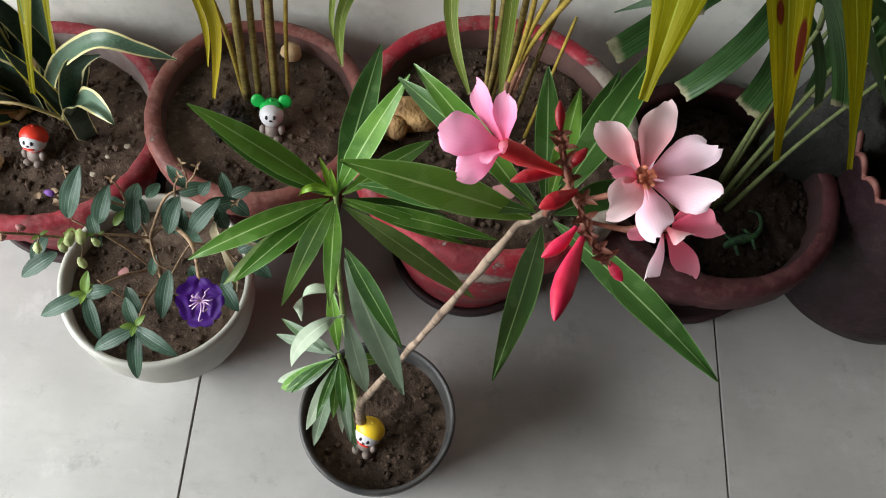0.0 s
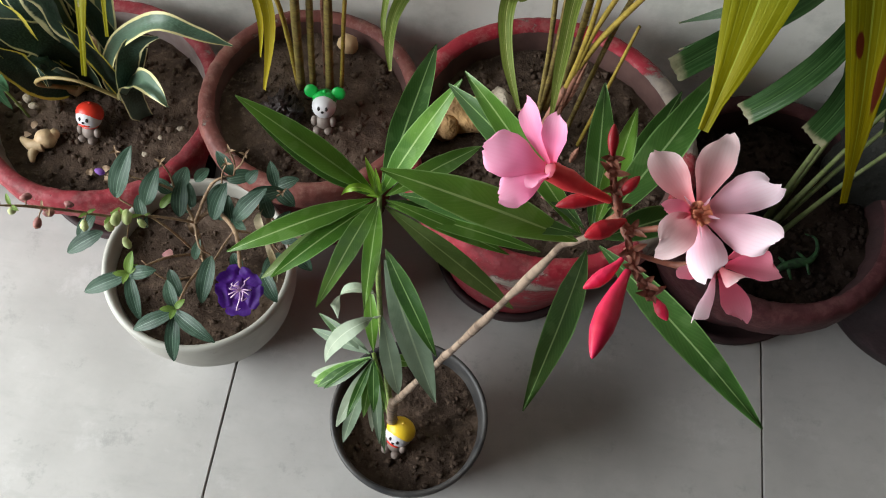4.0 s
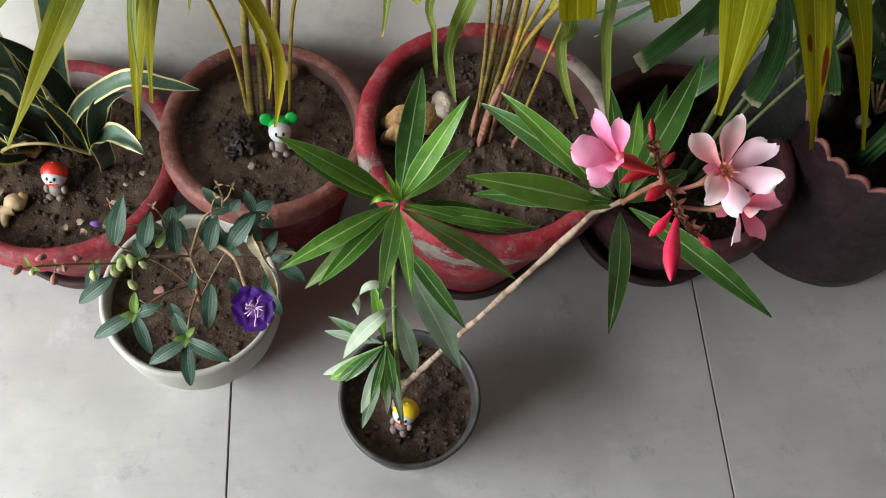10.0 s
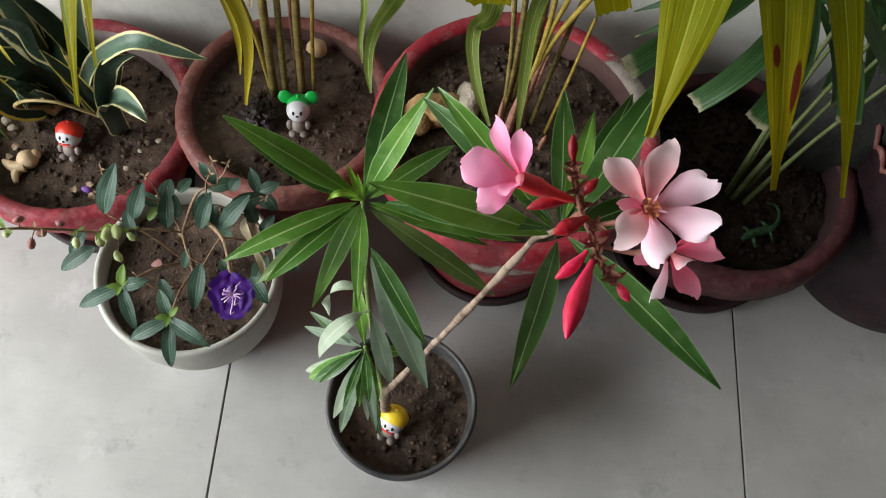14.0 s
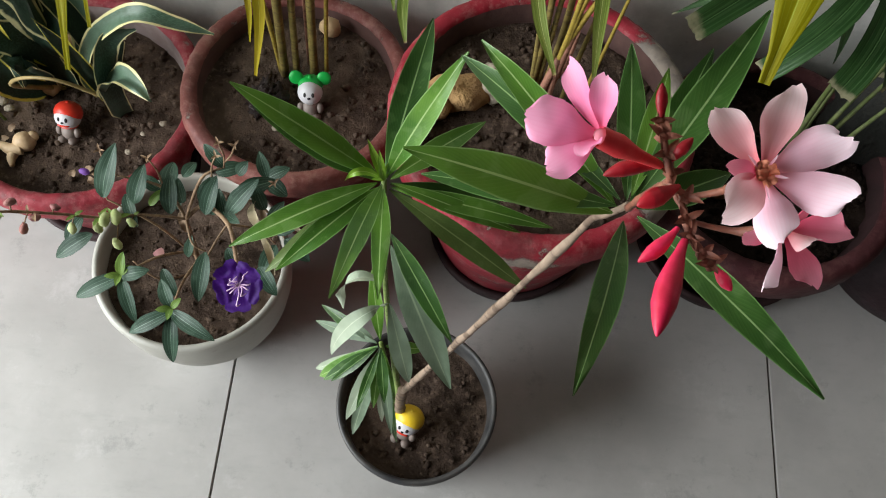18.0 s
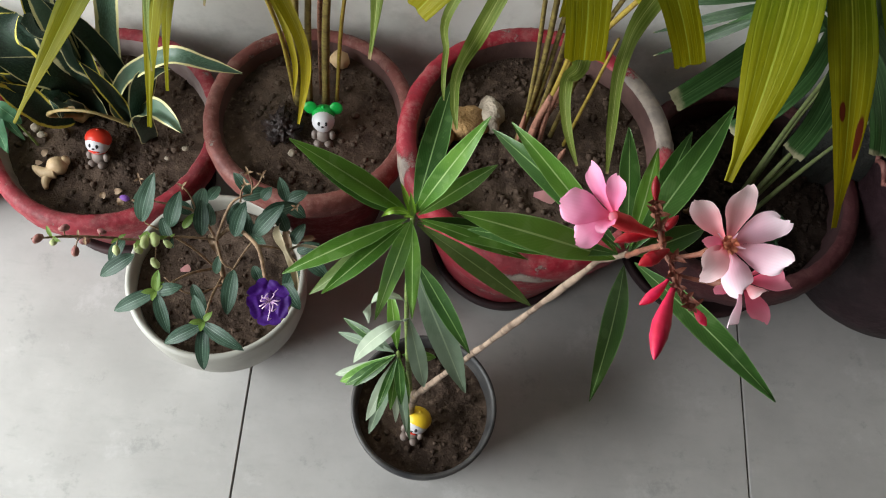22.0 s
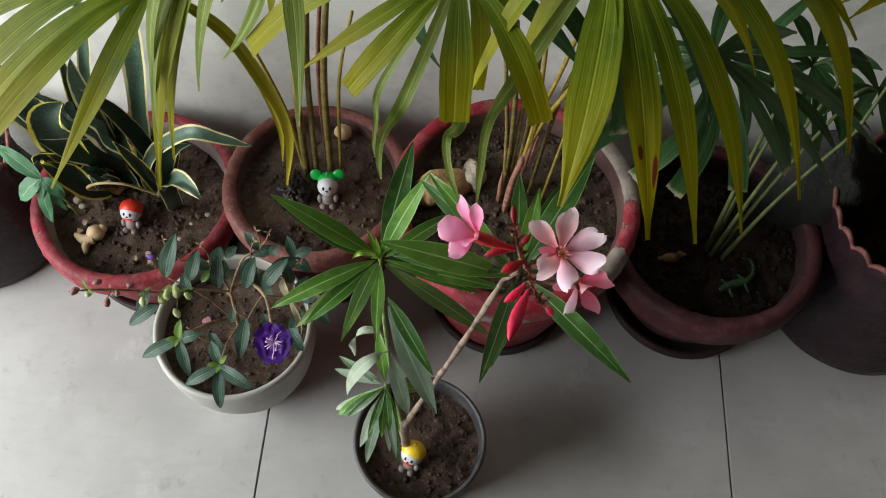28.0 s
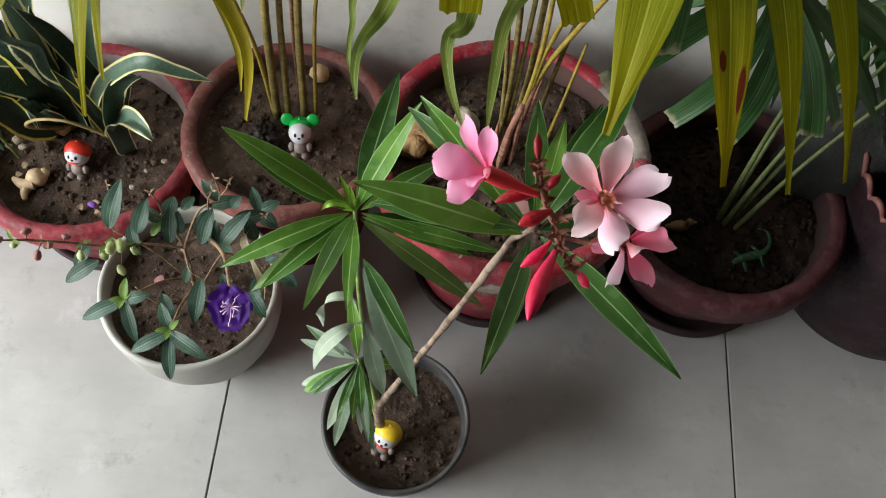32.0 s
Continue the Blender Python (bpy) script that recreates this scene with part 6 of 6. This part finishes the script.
GLORY_LEAVES = [
    ((-0.066, 0.095, 0.222), (-0.064, 0.112, 0.235), 0.009), ((-0.066, 0.095, 0.220), (-0.107, 0.078, 0.201), 0.015), ((-0.066, 0.095, 0.220), (-0.040, 0.100, 0.228), 0.013),
    ((-0.066, 0.095, 0.218), (-0.052, 0.062, 0.195), 0.013), ((-0.014, 0.065, 0.226), (0.028, 0.042, 0.228), 0.014), ((-0.014, 0.065, 0.226), (-0.051, 0.048, 0.208), 0.014),
    ((-0.014, 0.065, 0.224), (-0.014, 0.031, 0.187), 0.014), ((-0.014, 0.067, 0.228), (-0.026, 0.090, 0.235), 0.012), ((0.010, 0.168, 0.28), (0.012, 0.140, 0.268), 0.013),
    ((0.075, 0.135, 0.245), (0.098, 0.120, 0.235), 0.014), ((0.060, 0.100, 0.26), (0.078, 0.078, 0.255), 0.014), ((-0.030, 0.162, 0.262), (-0.030, 0.190, 0.262), 0.016),
] + [
    ((0.030, 0.165, 0.265), (0.062, 0.182, 0.262), 0.015), ((0.005, 0.190, 0.25), (0.030, 0.200, 0.25), 0.014), ((-0.060, 0.150, 0.272), (-0.045, 0.122, 0.268), 0.011),
    ((-0.077, 0.143, 0.275), (-0.064, 0.177, 0.31), 0.018),
    ((-0.05, 0.14, 0.275), (-0.042, 0.168, 0.295), 0.016),
    ((-0.024, 0.155, 0.24), (-0.034, 0.187, 0.255), 0.016),
    ((0.009, 0.139, 0.27), (0.019, 0.164, 0.295), 0.0145),
    ((0.025, 0.14, 0.262), (0.019, 0.16, 0.28), 0.01),
    ((0.028, 0.142, 0.27), (0.055, 0.162, 0.3), 0.016),
    ((-0.015, 0.123, 0.21), (-0.011, 0.138, 0.225), 0.009),
    ((0.008, 0.117, 0.24), (0.004, 0.08, 0.215), 0.016),
    ((-0.038, 0.113, 0.2), (-0.022, 0.091, 0.19), 0.012),
] + [
    ((0.068, 0.128, 0.245), (0.058, 0.102, 0.235), 0.015),
    ((0.026, 0.123, 0.24), (0.035, 0.11, 0.23), 0.011),
    ((-0.073, 0.105, 0.285), (-0.105, 0.089, 0.265), 0.014),
    ((-0.085, 0.12, 0.285), (-0.098, 0.101, 0.27), 0.012),
    ((0.045, 0.204, 0.22), (0.065, 0.191, 0.215), 0.015),
    ((-0.04, 0.168, 0.25), (-0.057, 0.175, 0.26), 0.012),
    ((-0.039, 0.208, 0.2), (-0.03, 0.225, 0.2), 0.012),
    ((-0.076, 0.18, 0.27), (-0.092, 0.166, 0.265), 0.011),
    ((0.027, 0.185, 0.26), (0.036, 0.194, 0.27), 0.011),
    ((-0.042, 0.147, 0.26), (-0.03, 0.159, 0.27), 0.008),
    ((-0.023, 0.141, 0.26), (-0.025, 0.171, 0.278), 0.0150),
    ((0.001, 0.154, 0.26), (0.011, 0.172, 0.278), 0.0124),
] + [
    ((0.011, 0.146, 0.255), (0.014, 0.162, 0.273), 0.0112),
    ((0.028, 0.151, 0.26), (0.044, 0.168, 0.278), 0.0150),
    ((0.022, 0.150, 0.25), (0.039, 0.135, 0.268), 0.0101),
    ((0.054, 0.157, 0.252), (0.045, 0.172, 0.27), 0.0130),
    ((0.060, 0.148, 0.245), (0.072, 0.162, 0.263), 0.0124),
    ((-0.052, 0.146, 0.265), (-0.046, 0.172, 0.283), 0.0135),
    ((-0.018, 0.157, 0.25), (-0.021, 0.172, 0.268), 0.0112),
    ((0.066, 0.140, 0.245), (0.088, 0.146, 0.255), 0.0120),
    ((0.045, 0.204, 0.222), (0.066, 0.212, 0.232), 0.0130),
    ((0.045, 0.204, 0.222), (0.036, 0.224, 0.236), 0.0120),
    ((0.022, 0.175, 0.29), (0.004, 0.190, 0.300), 0.0110),
]
for k, (b, t, w) in enumerate(GLORY_LEAVES):
    part("leaf", blade("leaf", b, t, w, GLORY_YOUNG if k in (0, 33) else GLORY, 0.10, "oval", 0.22, seed=k * 2.1, wave=0.05, nl=12, nw=6), glory)
for k, d in enumerate([(-0.012, -0.004, 0.004), (0.008, 0.008, 0.006), (0.0, -0.012, 0.004)]):
    for at in ((-0.066, 0.095, 0.222), (-0.014, 0.067, 0.228)):
        part("young_leaf", blade("young_leaf", at, Vector(at) + Vector(d), 0.006, GLORY_YOUNG, 0.1, "oval", 0.2, seed=k, nl=6), glory)
for k, (b, m, t) in enumerate([
    ((0.022, 0.175, 0.29), (0.024, 0.178, 0.305), (0.022, 0.180, 0.322)), ((0.024, 0.176, 0.298), (0.030, 0.178, 0.306), (0.034, 0.182, 0.316)), ((0.012, 0.168, 0.285), (0.014, 0.172, 0.298), (0.018, 0.176, 0.306)),
    ((0.045, 0.165, 0.25), (0.054, 0.172, 0.262), (0.062, 0.176, 0.268)), ((-0.066, 0.160, 0.285), (-0.074, 0.166, 0.296), (-0.078, 0.172, 0.304)), ((-0.030, 0.160, 0.27), (-0.034, 0.168, 0.286), (-0.040, 0.172, 0.298))]):
    part("dry_stalk", tube("dry_stalk", [b, m, t], [0.0009, 0.0008, 0.0006], TWIG, 5, 0.3), glory, "dead brown flower stalk")
    for q in range(3):
        d = Vector((math.cos(q * 2.1 + k), math.sin(q * 2.1 + k), 0.4)) * 0.0055
        part("dry_calyx", blade("dry_calyx", t, Vector(t) + d, 0.0022, TWIG, 0.15, "lance", 0.4, seed=k + q, nl=6), glory)
for k, (b, t, w) in enumerate([((0.052, 0.158, 0.252), (0.060, 0.142, 0.240), 0.007), ((-0.020, 0.150, 0.245), (-0.012, 0.136, 0.235), 0.006), ((0.066, 0.150, 0.250), (0.080, 0.158, 0.240), 0.006)]):
    part("dry_leaf", blade("dry_leaf", b, t, w, DRY_SCRAP, 0.25, "oval", 0.6, wave=0.4, seed=k * 1.7, nl=10), glory, "curled dead leaf")
part("wilted_leaf", ribbon("wilted_leaf", [(0.045, 0.165, 0.25), (0.050, 0.146, 0.275), (0.062, 0.128, 0.276), (0.070, 0.112, 0.262), (0.072, 0.098, 0.250)], [0.003, 0.010, 0.011, 0.007, 0.002], WILTED, None, [0, 30, 50, 20, 0], 0.8, 0.4, 3.3), glory, "pale shrivelled leaf")
part("wilted_leaf", ribbon("wilted_leaf", [(0.062, 0.128, 0.276), (0.074, 0.134, 0.277), (0.088, 0.134, 0.272), (0.094, 0.128, 0.270)], [0.002, 0.004, 0.004, 0.001], WILTED, None, [0, 60, 20, 0], 0.8, 0.4, 5.1), glory, "pale shrivelled leaf")
part("purple_bud", pebble("purple_bud", (-0.093, 0.160, 0.286), (0.0050, 0.0030, 0.0030), PETAL_PURPLE, 0.15, 3, -12), glory, "closed purple flower bud")
part("bud_stalk", tube("bud_stalk", [(-0.074, 0.143, 0.272), (-0.080, 0.156, 0.283), (-0.086, 0.159, 0.286)], [0.0008, 0.0008, 0.0014], TWIG, 5), glory)
ph = Vector((0.057, 0.064, 0.308))
pax = Vector((0.05, -0.45, 0.85)).normalized()
pe1 = pax.orthogonal().normalized()
purple = part("purple_flower", pebble("purple_flower", ph - pax * 0.002, (0.003, 0.003, 0.003), BUD_GREEN, 0.2), glory, "velvety purple five-petalled flower")
for k in range(5):
    a = radians(72 * k + 12)
    out = pe1 * math.cos(a) + pax.cross(pe1) * math.sin(a)
    part("petal", blade("petal", ph + out * 0.001, ph + out * (0.0185 + 0.002 * (k % 2)) + pax * 0.003, 0.0205, PETAL_PURPLE, -0.06, "petal", 0.05, normal=pax, nl=14, nw=8, wave=0.12, seed=k * 1.3, notch=0.06), purple)
rnd = random.Random(5)
for k in range(10):
    a = radians(36 * k + 20 * rnd.random())
    out = pe1 * math.cos(a) + pax.cross(pe1) * math.sin(a)
    ln = 0.006 + 0.008 * rnd.random()
    part("stamen", tube("stamen", [ph + pax * 0.001, ph + out * ln * 0.5 + pax * 0.006 + pe1 * 0.002 * rnd.random(), ph + out * ln + pax * 0.007 - pe1 * 0.003 * rnd.random(), ph + out * (ln + 0.001) + pax * 0.004 + pe1 * 0.004 * (rnd.random() - 0.5)], [0.0005, 0.0005, 0.0006, 0.0004], STAMEN, 5), purple)
SPRAY = [Vector(p) for p in ((-0.042, 0.133, 0.270), (-0.068, 0.121, 0.283), (-0.093, 0.113, 0.300), (-0.116, 0.098, 0.330), (-0.126, 0.084, 0.355))]
for k, (at, r, m) in enumerate([((-0.066, 0.118, 0.286), 0.0045, BUD_GREEN), ((-0.058, 0.122, 0.284), 0.005, BUD_GREEN), ((-0.073, 0.114, 0.278), 0.0042, BUD_GREEN), ((-0.050, 0.126, 0.268), 0.004, BUD_GREEN), ((-0.098, 0.115, 0.308), 0.0030, BUD_MAUVE), ((-0.106, 0.100, 0.318), 0.0034, BUD_MAUVE), ((-0.118, 0.102, 0.338), 0.0034, BUD_MAUVE), ((-0.128, 0.082, 0.358), 0.0036, BUD_MAUVE), ((-0.120, 0.086, 0.345), 0.0030, BUD_GREEN), ((-0.112, 0.090, 0.318), 0.0036, BUD_MAUVE), ((-0.088, 0.106, 0.290), 0.0036, BUD_GREEN), ((-0.060, 0.108, 0.262), 0.0042, BUD_GREEN)]):
    part("bud", pebble("bud", at, (r * 0.9, r * 1.45, r * 1.1), m, 0.25, k, 20 * k), glory)
    near = min((SPRAY[i].lerp(SPRAY[i + 1], q / 8) for i in range(4) for q in range(9)), key=lambda p: (p - Vector(at)).length)
    part("bud_stalk", tube("bud_stalk", [near, (near + Vector(at)) / 2 + Vector((0, 0, 0.001)), at], [0.0007, 0.0006, 0.0007], TWIG, 5), glory)
    for q in range(2 if m is BUD_GREEN else k % 2):
        d = Vector((math.cos(q * 2.6 + k * 2.3), math.sin(q * 2.6 + k * 2.3), 0.35)) * (0.006 + 0.0021 * (k % 3))
        part("bract", blade("bract", near, near + d, 0.0024 + 0.0006 * (k % 3), GLORY_YOUNG if m is BUD_GREEN else TWIG, 0.1, "oval", 0.2, seed=k + q, nl=6), glory)

# ---- what lies on the earth ----
single("stone", pebble("stone", (0.074, 0.407, 0.190), (0.012, 0.010, 0.013), STONE_TAN, 0.2, 2), "smooth tan pebble on the earth", "stone", "pebbles")
single("stone", pebble("stone", (-0.215, 0.412, 0.148), (0.010, 0.009, 0.016), STONE_WHITE, 0.25, 3), "small white stone standing in the earth", "stone", "pebbles")
single("stone", pebble("stone", (-0.218, 0.330, 0.146), (0.014, 0.011, 0.014), STONE_TAN, 0.25, 4), "smooth tan pebble on the earth", "stone", "pebbles")
single("stone", pebble("stone", (-0.216, 0.384, 0.146), (0.013, 0.010, 0.012), STONE_TAN, 0.25, 6), "smooth tan pebble on the earth", "stone", "pebbles")
rnd = random.Random(61)
cinder = thing("cinder", (0.024, 0.312, 0.18), "black glossy crumbled lump of cinder on the earth", "cinder")
for k in range(12):
    a, q = rnd.random() * 6.283, math.sqrt(rnd.random())
    r = 0.006 + 0.005 * rnd.random()
    part("crumb", pebble("crumb", (0.024 + 0.013 * q * math.cos(a), 0.312 + 0.015 * q * math.sin(a), 0.184 + (1 - q) * 0.014), (r * 1.1, r, r * 0.9), CINDER, 1.1, k, 40 * k, 3, 2.2), cinder)
single("rock", joined("rock", [(pebble("a", (0.212, 0.296, 0.258), (0.032, 0.017, 0.020), ROCK_BROWN, 0.45, 9, 8, 3), 0), (pebble("b", (0.244, 0.308, 0.258), (0.013, 0.018, 0.020), ROCK_PALE, 0.35, 12, 30, 3), 1), (pebble("c", (0.196, 0.284, 0.254), (0.018, 0.014, 0.014), ROCK_BROWN, 0.45, 17, 40, 3), 0)], [ROCK_BROWN, ROCK_PALE]), "lumpy tan rock on the earth of the worn pot", "rock")
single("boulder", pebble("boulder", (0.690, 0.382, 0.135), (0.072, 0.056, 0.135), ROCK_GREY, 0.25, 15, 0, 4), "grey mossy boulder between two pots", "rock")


def shell_mesh(at):
    """A sea shell: round whorl, waist, and a tapering lip that curls aside."""
    ms = [(pebble("whorl", (0.004, 0.006, 0.010), (0.0115, 0.0105, 0.0105), SHELL, 0.12, 1, subdiv=3), 0),
          (pebble("spire", (0.011, 0.013, 0.011), (0.006, 0.006, 0.006), SHELL, 0.12, 2), 0),
          (tube("lip", [(0.002, 0.0, 0.008), (-0.008, -0.003, 0.008), (-0.018, 0.001, 0.007), (-0.024, 0.005, 0.006)], [0.008, 0.0065, 0.0045, 0.0018], SHELL, 10), 0),
          (tube("lip", [(-0.004, -0.003, 0.007), (-0.006, -0.012, 0.006), (-0.003, -0.021, 0.005)], [0.006, 0.0048, 0.0022], SHELL, 10), 0)]
    me = joined("shell", ms, [SHELL])
    me.transform(Matrix.Translation(at))
    return me


single("sea_shell", shell_mesh((-0.229, 0.253, 0.134)), "cream coiled sea shell lying on the earth", "shell")


def figure(at, cap, turn, lobes=False, scale=1.0, label="", tilt=-32):
    """A small plain vinyl figure: ball head in a cap, stubby body and feet."""
    ms = [(pebble("head", (0, -0.0006, 0.0255), (0.0120 - 0.0010 * lobes, 0.0114, 0.0112), TOY_WHITE, 0.0, subdiv=3), 0),
          (pebble("cap", (0, 0.0014 + 0.003 * lobes, 0.0290 + 0.0020 * lobes), (0.0131 - 0.0018 * lobes, 0.0117 - 0.001 * lobes, 0.0106 - 0.0026 * lobes), cap, 0.0, subdiv=3), 1),
          (pebble("belly", (0, 0, 0.010), (0.0078, 0.0068, 0.0090), TOY_BODY, 0.05), 2),
          (pebble("foot", (-0.005, -0.004, 0.003), (0.0045, 0.006, 0.0035), TOY_BODY, 0.05), 2),
          (pebble("foot", (0.005, -0.004, 0.003), (0.0045, 0.006, 0.0035), TOY_BODY, 0.05), 2),
          (pebble("arm", (-0.0085, -0.002, 0.011), (0.0032, 0.0032, 0.005), TOY_BODY, 0.05), 2),
          (pebble("arm", (0.0085, -0.002, 0.011), (0.0032, 0.0032, 0.005), TOY_BODY, 0.05), 2),
          (pebble("loop", (0, 0.001, 0.0385), (0.002, 0.0016, 0.0022), cap, 0.0), 1)]
    for sx in (-1, 1):
        ms.append((pebble("eye", (sx * 0.0034, -0.0110, 0.0268), (0.0014, 0.0012, 0.0022), TOY_INK, 0.0), 3))
    ms.append((pebble("nose", (0, -0.0118, 0.0240), (0.0014, 0.0012, 0.0011), TOY_INK, 0.0), 3))
    if lobes:
        for sx in (-1, 1):
            ms.append((pebble("lobe", (sx * 0.0122, 0.003, 0.0372), (0.0064, 0.0022, 0.0064), cap, 0.0, subdiv=3), 1))
    else:
        ms.append((pebble("mouth", (0, -0.0100, 0.0205), (0.0060, 0.0022, 0.0012), TOY_RED, 0.0), 4))
        ms.append((pebble("scarf", (0, 0, 0.0165), (0.0086, 0.0082, 0.0016), TOY_RED, 0.0), 4))
    me = joined("toy_figure", ms, [TOY_WHITE, cap, TOY_BODY, TOY_INK, TOY_RED])
    me.transform(Matrix.Translation(at) @ Matrix.Rotation(radians(turn), 4, "Z") @ Matrix.Rotation(radians(tilt), 4, "X") @ Matrix.Scale(scale, 4))
    return single("toy_figure", me, label, "toy", "toy figures")


figure((-0.184, 0.271, 0.134), TOY_RED, -6, False, 1.12, "tiny vinyl toy with a red cap standing on earth")
figure((0.068, 0.301, 0.178), TOY_GREEN, 4, True, 1.14, "tiny vinyl toy with green round ears standing on earth")
figure((0.193, -0.003, 0.120), TOY_YELLOW, -22, False, 1.08, "tiny vinyl toy with a yellow cap standing on earth", -26)


def lizard_mesh(at, turn):
    body = tube("lizard", [(-0.024, 0, 0.006), (-0.016, 0.001, 0.007), (0, 0, 0.006), (0.014, -0.002, 0.005), (0.030, 0.006, 0.003), (0.036, 0.020, 0.003), (0.028, 0.028, 0.003)], [0.0025, 0.0042, 0.0055, 0.0040, 0.0022, 0.0014, 0.0006], TOY_LIZARD)
    ms = [(body, 0)]
    for x, y in ((-0.010, 0.013), (-0.010, -0.013), (0.012, 0.012), (0.012, -0.014)):
        ms.append((tube("leg", [(x, 0, 0.005), (x - 0.004, y * 0.6, 0.007), (x - 0.002, y, 0.001)], [0.002, 0.0018, 0.0014], TOY_LIZARD, 6), 0))
    me = joined("toy_lizard", ms, [TOY_LIZARD])
    me.transform(Matrix.Translation(at) @ Matrix.Rotation(radians(turn), 4, "Z"))
    return me


single("toy_lizard", lizard_mesh((0.580, 0.250, 0.141), 28), "green rubber lizard lying on dark earth", "toy")
duck = joined("toy_duck", [(pebble("b", (0, 0, 0.006), (0.013, 0.007, 0.006), TOY_DUCK, 0.1), 0), (pebble("h", (0.010, 0, 0.014), (0.005, 0.0045, 0.005), TOY_DUCK, 0.0), 0), (pebble("k", (0.016, 0, 0.0135), (0.003, 0.002, 0.0012), TOY_DUCK, 0.0), 0), (pebble("t", (-0.013, 0, 0.008), (0.004, 0.003, 0.002), TOY_DUCK, 0.0), 0)], [TOY_DUCK])
duck.transform(Matrix.Translation((0.500, 0.280, 0.139)) @ Matrix.Rotation(radians(10), 4, "Z"))
single("toy_duck", duck, "tiny dull yellow toy duck on dark earth", "toy")
single("fallen_petal", blade("fallen_petal", (0.294, 0.226, 0.248), (0.316, 0.222, 0.252), 0.014, PETAL_FADED, 0.1, "petal", 0.1, nl=8), "fallen mauve petal on the earth", "petal")
single("fallen_petal", blade("fallen_petal", (-0.066, 0.146, 0.150), (-0.056, 0.150, 0.152), 0.008, PETAL_FADED, 0.1, "petal", 0.1, nl=8), "fallen mauve petal on the earth", "petal")

# ---- shaded growth in and behind the scalloped pot ----
shrub = thing("shade_shrub", (0.815, 0.375, 0.165), "dark green leafy shrub in the shade of the wall", "plant")
rnd = random.Random(91)
for k in range(11):
    a = 0.2 + 0.26 * k
    top = (0.80 + 0.11 * math.cos(a) + 0.03 * rnd.random(), 0.385 + 0.03 * rnd.random() - 0.03 * (k % 2), 0.27 + 0.22 * rnd.random())
    part("twig", tube("twig", [(0.815, 0.372, 0.16), ((0.815 + top[0]) / 2, 0.38, 0.25), top], [0.0026, 0.002, 0.001], TWIG, 6), shrub)
    for q in range(6):
        s = 0.45 + 0.55 * q / 5
        at = Vector((0.815, 0.372, 0.16)).lerp(Vector(top), s)
        d = Vector((math.cos(q * 2.4 + k), math.sin(q * 2.4 + k) * 0.55 - 0.25, 0.3)).normalized() * (0.035 + 0.02 * rnd.random())
        tip = at + d
        tip.y = min(tip.y, 0.45)
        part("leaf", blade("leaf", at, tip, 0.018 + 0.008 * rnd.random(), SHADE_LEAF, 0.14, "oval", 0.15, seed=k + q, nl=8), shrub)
grassy = thing("strap_plant", (0.735, 0.275, 0.165), "small tuft of strap leaves in the scalloped pot", "plant")
for k in range(8):
    q = k / 7
    pts = [(0.728 + 0.004 * k, 0.276, 0.155), (0.755 + 0.012 * q, 0.296 - 0.012 * q, 0.225 + 0.01 * (k % 3)), (0.800 + 0.02 * q, 0.335 - 0.035 * q, 0.262 + 0.012 * (k % 3)), (0.845 + 0.02 * q, 0.372 - 0.06 * q, 0.262 + 0.02 * (k % 2))]
    part("leaf", ribbon("leaf", pts, [0.005, 0.008, 0.009, 0.002], PALM_DARK, None, [0, 10, 0, 20], 0.4, 0.1, k * 1.9, 4), grassy)
single("stone", pebble("stone", (0.785, 0.352, 0.172), (0.010, 0.010, 0.009), STONE_WHITE, 0.1, 31), "round white pebble on dark earth", "stone", "pebbles")
for x, y, z, r in ((-0.262, 0.306, 0.142, 0.006), (-0.253, 0.298, 0.142, 0.005), (-0.270, 0.298, 0.141, 0.004), (-0.205, 0.402, 0.141, 0.005), (0.036, 0.283, 0.183, 0.005), (-0.120, 0.262, 0.139, 0.004), (-0.092, 0.300, 0.139, 0.004), (-0.110, 0.285, 0.139, 0.003)):
    single("stone", pebble("stone", (x, y, z), (r, r * 0.8, r * 0.6), ROCK_PALE, 0.5, x * 90), "small pale stone chip on the earth", "stone", "stone chips")
# dry scraps on the earth of the crimson pot
for k, (x, y, z, a) in enumerate([(-0.158, 0.236, 0.138, 20), (-0.170, 0.226, 0.138, 80), (-0.146, 0.222, 0.138, 140), (-0.252, 0.262, 0.138, 10), (-0.246, 0.272, 0.139, 60)]):
    d = Vector((math.cos(radians(a)), math.sin(radians(a)), 0.1)) * 0.009
    single("dry_scrap", blade("dry_scrap", (x, y, z), Vector((x, y, z + 0.002)) + d, 0.007, DRY_SCRAP, 0.2, "oval", 0.3, wave=0.3, seed=k, nl=6), "curled dry leaf scrap on the earth", "dry leaf", "dry scraps")
